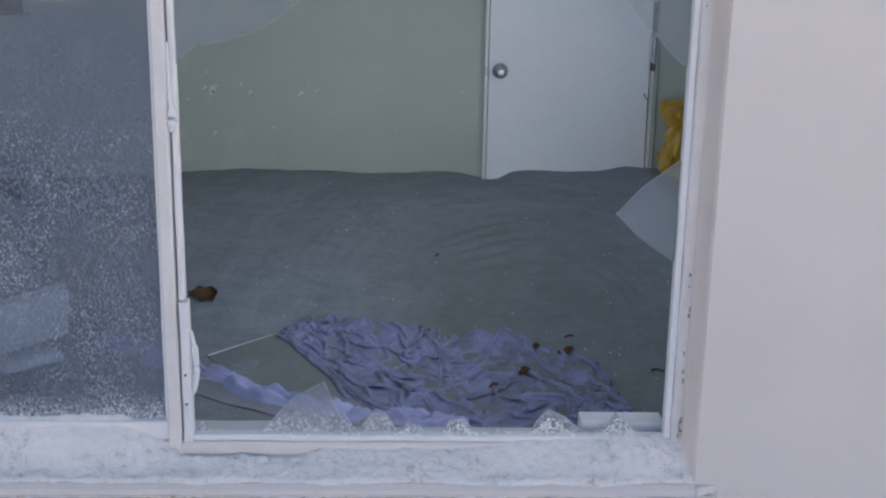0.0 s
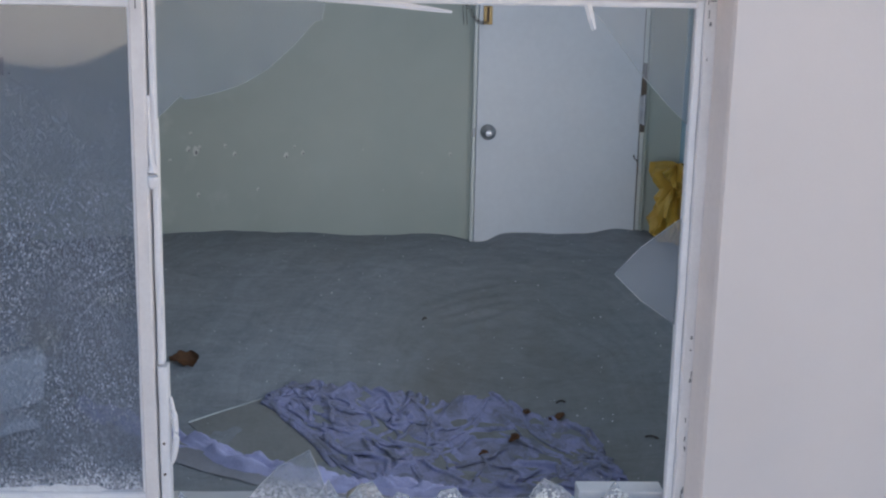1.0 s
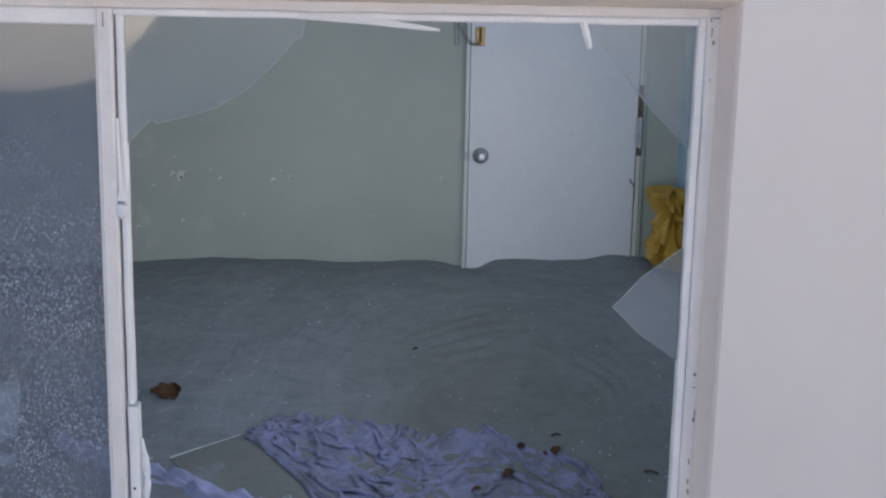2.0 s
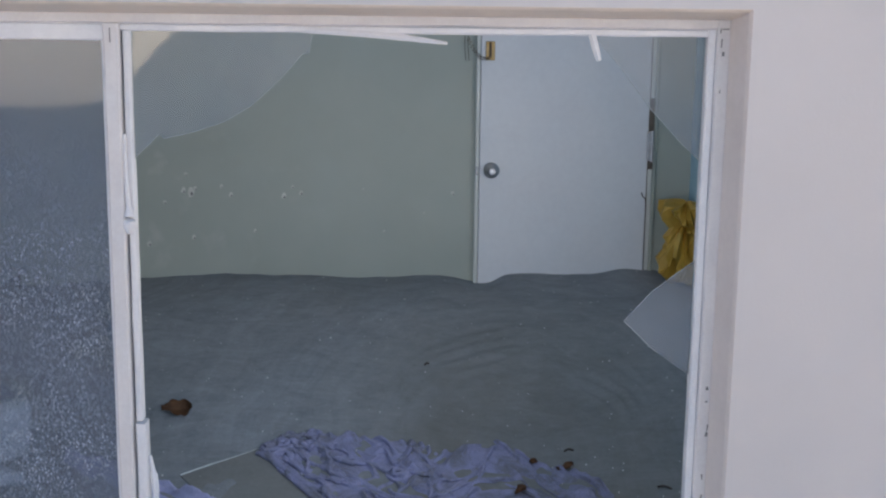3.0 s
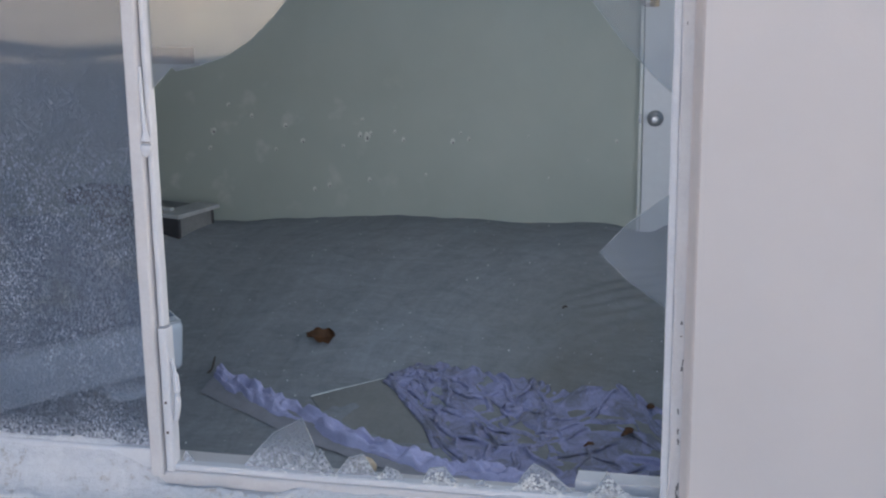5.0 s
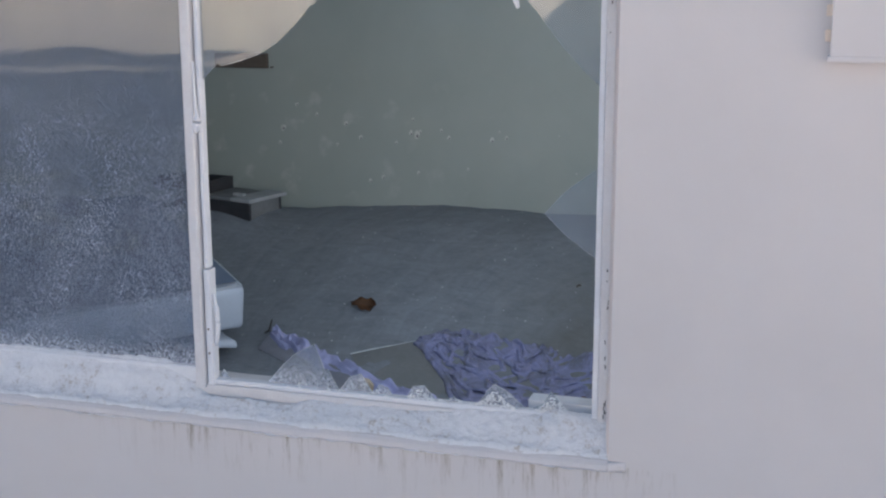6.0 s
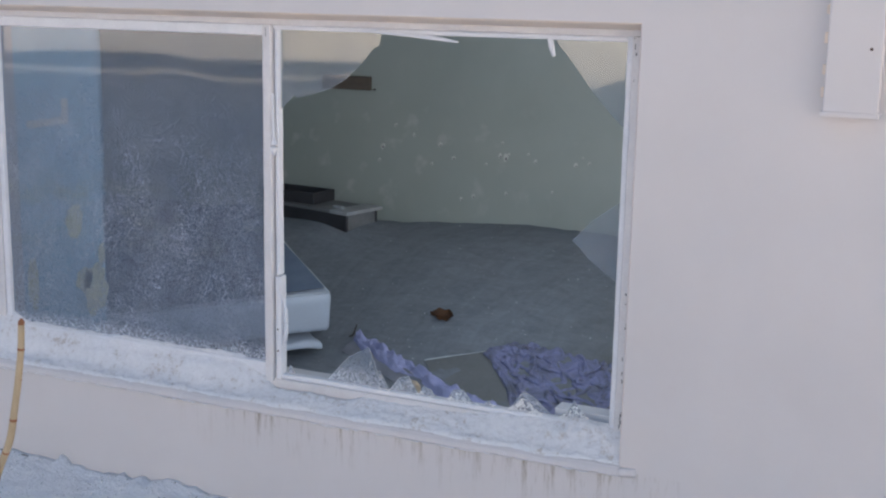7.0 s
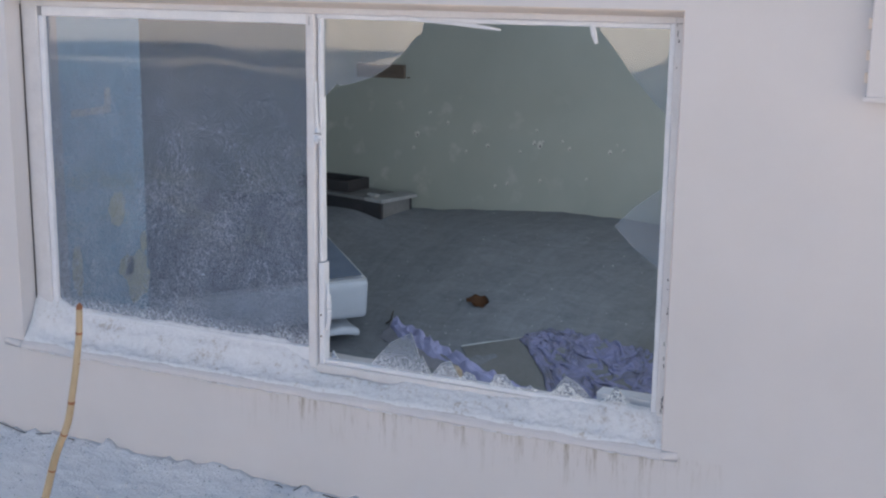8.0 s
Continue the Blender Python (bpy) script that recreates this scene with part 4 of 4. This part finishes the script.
# ---- room: sheet, roll, glass, leaf, bag ----
def sheet_cloth():
    """Crumpled sheet, half swallowed by the sand: a grid of cloth pushed together over the drift until it buckles into folds."""
    far = [(0.00, 1.70), (0.05, 1.80), (0.13, 1.89), (0.34, 1.86), (0.54, 1.85), (0.66, 1.81), (0.75, 1.83), (0.83, 1.91), (0.93, 1.87), (1.00, 1.80), (1.10, 1.77), (1.19, 1.74), (1.265, 1.60)]
    close = [(0.00, 1.70), (0.05, 1.755), (0.13, 1.69), (0.22, 1.55), (0.30, 1.40), (0.40, 1.26), (0.52, 1.14), (0.70, 1.08), (0.95, 1.10), (1.15, 1.10), (1.265, 1.16)]
    X0, X1, NX, NY = 0.045, 1.265, 172, 96
    u, v = np.meshgrid(np.linspace(0, 1, NX), np.linspace(0, 1, NY))
    gx, gy = np.linspace(-0.05, 1.4, 117), np.linspace(1.0, 2.0, 81)
    floor_z = np.array([[sand_z(a, b) for a in gx] for b in gy])

    def ground_at(px, py):
        i = np.clip((px - gx[0]) / (gx[1] - gx[0]), 0, len(gx) - 1.001)
        j = np.clip((py - gy[0]) / (gy[1] - gy[0]), 0, len(gy) - 1.001)
        a, b = i.astype(int), j.astype(int)
        s, t = i - a, j - b
        return (floor_z[b, a] * (1 - s) + floor_z[b, a + 1] * s) * (1 - t) + (floor_z[b + 1, a] * (1 - s) + floor_z[b + 1, a + 1] * s) * t

    x = X0 + (X1 - X0) * u
    lo, hi = np.interp(x, *zip(*close)), np.interp(x, *zip(*far))
    ragged = np.array([[fbm(a * 6.0, c * 1.5, 31.0) for a in u[0]] for c in (0.0, 4.0)])
    lo, hi = lo + 0.055 * ragged[0], hi + 0.030 * ragged[1]
    y = lo + (hi - lo) * v
    x = x + 0.05 * np.array([fbm(c * 5.0, 2.0, 17.0) for c in v[:, 0]])[:, None] * np.exp(-u * 6)
    rg = np.random.default_rng(4)
    # gathers: the cloth is drawn towards a few points, slack between them
    for _ in range(26):
        cx, cy, r, k = rg.uniform(0.05, 1.25), rg.uniform(1.15, 1.85), rg.uniform(0.07, 0.16), rg.uniform(0.12, 0.34)
        w = k * np.exp(-((x - cx) ** 2 + (y - cy) ** 2) / r ** 2)
        x, y = x + (cx - x) * w, y + (cy - y) * w
    lump = np.zeros_like(x)
    for _ in range(150):
        cx, cy, a, k = rg.uniform(0.0, 1.3), rg.uniform(1.1, 1.9), rg.uniform(0, math.pi), rg.uniform(0.010, 0.03)
        along, across = (x - cx) * math.cos(a) + (y - cy) * math.sin(a), (y - cy) * math.cos(a) - (x - cx) * math.sin(a)
        lump += k * np.exp(-(along / rg.uniform(0.05, 0.14)) ** 2 - (across / rg.uniform(0.014, 0.032)) ** 2)
    q = np.stack([x, y, ground_at(x, y) + lump], -1)
    old = q.copy()
    edge = np.minimum(np.minimum(u, 1 - u) * NX, np.minimum(v, 1 - v) * NY)
    hold = np.clip(1 - edge / 3.0, 0, 1)[..., None] * 0.22
    pinned = q[..., :2].copy()
    cell_x, cell_y = 1.42 * (X1 - X0) / NX, 1.52 * 0.68 / NY
    links = [(0, 1, cell_x, 0.5), (1, 0, cell_y, 0.5), (1, 1, math.hypot(cell_x, cell_y), 0.25), (1, -1, math.hypot(cell_x, cell_y), 0.25), (0, 2, cell_x * 2, 0.24), (2, 0, cell_y * 2, 0.24)]
    for step in range(170):
        move = (q - old) * 0.86
        old = q.copy()
        q = q + move
        q[..., 2] -= 0.00035
        for _ in range(3):
            for dj, di, rest, stiff in links:
                if di >= 0:
                    A, B = q[:NY - dj, :NX - di], q[dj:, di:]
                else:
                    A, B = q[:NY - dj, -di:], q[dj:, :NX + di]
                d = B - A
                n = np.sqrt((d * d).sum(-1, keepdims=True)) + 1e-9
                c = d * (1 - rest / n) * (0.5 * stiff)
                A += c
                B -= c
        g = ground_at(q[..., 0], q[..., 1])
        touch = q[..., 2] < g
        q[..., 2] = np.maximum(q[..., 2], g)
        q[touch, :2] = old[touch, :2] + (q[touch, :2] - old[touch, :2]) * 0.5
        q[..., :2] += (pinned - q[..., :2]) * hold
    g = ground_at(q[..., 0], q[..., 1])
    above = 0.055 * np.tanh((q[..., 2] - g) / 0.050)
    sunk = np.array([[0.5 + fbm(a * 5.5, b * 5.5, 3.0) for a, b in zip(ra, rb_)] for ra, rb_ in zip(q[..., 0], q[..., 1])])
    q[..., 2] = g + above + 0.0035 - 0.014 * np.clip(sunk * 1.6 - 0.62, 0, 1)
    bm = bmesh.new()
    vs = [[bm.verts.new(c) for c in row] for row in q.tolist()]
    for r, s in zip(vs, vs[1:]):
        for i in range(NX - 1):
            bm.faces.new((r[i], r[i + 1], s[i + 1], s[i]))
    ob = part("bed_sheet", bm, M_CLOTH, smooth=True)
    sub = ob.modifiers.new("smooth", "SUBSURF")
    sub.levels = sub.render_levels = 1
    sol = ob.modifiers.new("thickness", "SOLIDIFY")
    sol.thickness, sol.offset = 0.0016, 1.0
    tagged(ob, "crumpled lilac bed sheet half buried in grey sand", "bed sheet")


sheet_cloth()

ROLL = [(-0.60, 1.75), (-0.46, 1.66), (-0.33, 1.585), (-0.20, 1.51), (0.02, 1.39), (0.20, 1.30), (0.36, 1.24), (0.52, 1.19), (0.70, 1.15)]
rp = smooth_path([(x, y, sand_z(x, y) + 0.014) for x, y in ROLL], 14)
rb = sheet(0, 1, 240, -1, 1, 26, lambda x, y: 0)
for v in rb.verts:
    u, w = v.co.x, v.co.y
    i = min(len(rp) - 2, int(u * (len(rp) - 1)))
    p, d = rp[i].lerp(rp[i + 1], u * (len(rp) - 1) - i), (rp[i + 1] - rp[i]).normalized()
    half = (0.041 + 0.014 * fbm(u * 9, 1.0, 2.0)) * min(1.0, 0.25 + (1 - u) * 7) * min(1.0, 0.55 + u * 6)
    fold_ = max(0.0, 1 - abs(noise.noise(Vector((u * 9, w * 1.6 + 2 * noise.noise(Vector((u * 5, 0, 4))), 7)))) * 4)
    rise_ = 0.047 * math.sqrt(max(0.0, 1 - w * w)) * (0.8 + 0.7 * fbm(u * 13, w * 1.5, 3.0)) + 0.020 * fold_ * (1 - w * w)
    x, y = p.x - d.y * half * w, p.y + d.x * half * w
    v.co = Vector((x, y, sand_z(x, y) - 0.002 + rise_))
tagged(part("rolled_sheet", rb, M_ROLL, smooth=True), "twisted roll of lilac sheet lying on sand", "bed sheet")
skirt = sheet(0, 1, 60, 0, 1, 8, lambda x, y: 0)
for v in skirt.verts:
    u, w = v.co.x, v.co.y
    p = rp[min(len(rp) - 1, int(u * (len(rp) - 8)))]
    q = Vector((p.x - 0.03 * w - 0.01, p.y - 0.075 * w, 0))
    v.co = Vector((q.x, q.y, sand_z(q.x, q.y) + 0.020 * (1 - w) + 0.004 + 0.006 * fbm(u * 14, w * 3)))
tagged(part("sheet_hem", skirt, M_HEM, smooth=True), "flat grey hem of the lilac sheet on sand", "bed sheet")

gl = thing("glass_sheet", "broken sheet of grimy glass lying flat on sand", "glass")
gpts = [(-0.205, 1.645), (0.045, 1.795), (0.16, 1.66), (0.28, 1.44), (0.20, 1.33), (-0.04, 1.45)]
gb = bmesh.new()
gdip = (0.0, 0.0, 0.0, -0.006, -0.016, -0.014)
ga = [gb.verts.new((x, y, sand_z(x, y) + 0.001 + k)) for (x, y), k in zip(gpts, gdip)]
gc = [gb.verts.new((x, y, sand_z(x, y) + 0.005 + k)) for (x, y), k in zip(gpts, gdip)]
gb.faces.new(ga[::-1])
gb.faces.new(gc)
for i in range(len(gpts)):
    j = (i + 1) % len(gpts)
    gb.faces.new((ga[i], ga[j], gc[j], gc[i]))
part("sheet", gb, M_SHEET, gl)
part("cut_edge", tube([(x, y, sand_z(x, y) + 0.006) for x, y in ((-0.205, 1.645), (-0.12, 1.697), (-0.04, 1.745), (0.045, 1.795))], [0.0035, 0.003, 0.0018, 0.0008], 5), M_EDGE, gl, "bright cut edge")


def dry_leaf(x, y, size, turn, lift, seed, tilt=8):
    bm = bmesh.new()
    nu, nv = 12, 8
    grid = []
    for i in range(nu + 1):
        u = i / nu
        w = math.sin(math.pi * min(1, u ** 1.5 * 0.95 + 0.04)) ** 0.6 * (0.34 + 0.05 * math.sin(u * 17 + seed)) * (0.72 if u < 0.3 and int(u * nu) % 2 else 1.0)
        grid.append([bm.verts.new(((u - 0.5) * size, (j / nv - 0.5) * 2 * w * size, size * (0.16 * abs(j / nv - 0.5) * 2 + 0.10 * math.sin(u * 5 + seed) + 0.05 * fbm(u * 5, j * 0.7, seed)))) for j in range(nv + 1)])
    for r, s in zip(grid, grid[1:]):
        for j in range(nv):
            bm.faces.new((r[j], r[j + 1], s[j + 1], s[j]))
    bmesh.ops.solidify(bm, geom=bm.faces[:], thickness=0.0012)
    bmesh.ops.transform(bm, matrix=pose(x, y, sand_z(x, y) + lift, tilt, -6, turn), verts=bm.verts[:])
    return tagged(part("dry_leaf", bm, M_LEAF, smooth=True), "curled dry brown leaf lying on sand", "leaf", "dry leaves")


dry_leaf(-0.268, 1.970, 0.105, 12, 0.016, 1, 38)
dry_leaf(0.975, 1.775, 0.040, 70, 0.022, 2)
dry_leaf(1.085, 1.765, 0.060, 10, 0.014, 3)
dry_leaf(0.915, 1.585, 0.050, 40, 0.030, 4)
dry_leaf(0.80, 1.46, 0.035, 20, 0.028, 5)
for k, (x, y, ln, a) in enumerate(((1.112, 1.870, 0.035, 5), (-0.645, 1.80, 0.05, 75), (1.40, 1.62, 0.05, -30), (0.62, 2.25, 0.02, 30))):
    c, s = math.cos(radians(a)) * ln / 2, math.sin(radians(a)) * ln / 2
    z = sand_z(x, y) + 0.005
    tagged(part("twig", tube(smooth_path([(x - c, y - s, z), (x, y + 0.004, z + 0.006), (x + c, y + s, z + (0.05 if k == 1 else 0.002))], 4), [0.0035] * 8 + [0.002], 6), M_TWIG), "short dark twig on sand", "twig", "twigs")

# stone chip behind the lower bead
st = bmesh.new()
bmesh.ops.create_icosphere(st, subdivisions=2, radius=0.026)
wobble(st, 0.012, 30)
bmesh.ops.transform(st, matrix=Matrix.Translation((0.422, 0.165, 0.932)) @ Matrix.Diagonal((1.5, 0.8, 1.6, 1)), verts=st.verts[:])
tagged(part("plaster_lump", st, M_STONE), "tan lump of plaster on the inner window board", "rubble")


def yellow_bag():
    """A crumpled oilcloth, gathered at the middle, leaning in the corner."""
    bm = bmesh.new()
    prof = [(0.95, 0.055), (0.98, 0.085), (1.03, 0.090), (1.08, 0.070), (1.13, 0.055), (1.155, 0.062), (1.18, 0.050), (1.205, 0.075), (1.24, 0.080), (1.275, 0.088), (1.285, 0.04)]
    k = 40
    rings = []
    for i, (z, r) in enumerate(prof):
        ring = []
        for j in range(k):
            a = 2 * math.pi * j / k
            f = 1 + 0.30 * math.sin(a * 3 + i * 0.7) * 0.5 + 0.70 * (0.6 - abs(noise.noise(Vector((math.cos(a) * 2.6, math.sin(a) * 2.6, z * 14)))) * 3)
            ring.append(bm.verts.new((1.700 + r * f * math.cos(a) * 1.05, 2.80 + r * f * math.sin(a), z + 0.012 * math.sin(a * 2 + i))))
        rings.append(ring)
    for r, s in zip(rings, rings[1:]):
        for j in range(k):
            bm.faces.new((r[j], r[(j + 1) % k], s[(j + 1) % k], s[j]))
    bm.faces.new(rings[0])
    bm.faces.new(rings[-1][::-1])
    for v in bm.verts:
        v.co.x = min(v.co.x, RIGHT_X - 0.004)
    tagged(part("oilcloth", bm, M_YELLOW), "yellow oilcloth bundle gathered at the middle, in the corner", "bundle")


yellow_bag()

# grit on the drift and on the ground
def grit(name, count, place, r0, r1, material, label, category, seed):
    rg = random.Random(seed)
    bm = bmesh.new()
    for _ in range(count):
        x, y, z = place(rg)
        r = rg.uniform(r0, r1) * rg.uniform(0.6, 1.0)
        m = Matrix.Translation((x, y, z)) @ Euler((rg.random() * 6, rg.random() * 6, rg.random() * 6)).to_matrix().to_4x4() @ Matrix.Diagonal((1, rg.uniform(0.5, 1), rg.uniform(0.4, 0.8), 1))
        bmesh.ops.create_icosphere(bm, subdivisions=1, radius=r, matrix=m)
    tagged(part(name, bm, material), label, category, kind="stuff")


def on_drift(rg):
    x, y = rg.uniform(-1.0, 1.7), rg.uniform(1.3, 2.95)
    return x, y, sand_z(x, y) + 0.001


def on_ground(rg):
    x, y = rg.uniform(-2.2, 0.8), -rg.random() ** 1.3 * 1.1 - 0.02
    return x, y, ground_z(x, y) + 0.002


grit("grit", 380, on_drift, 0.0015, 0.005, M_PEBBLE, "pale grit scattered on the grey sand", "grit", 3)
grit("gravel", 2200, on_ground, 0.002, 0.007, M_PEBBLE, "small pale stones on the sand outside", "gravel", 4)
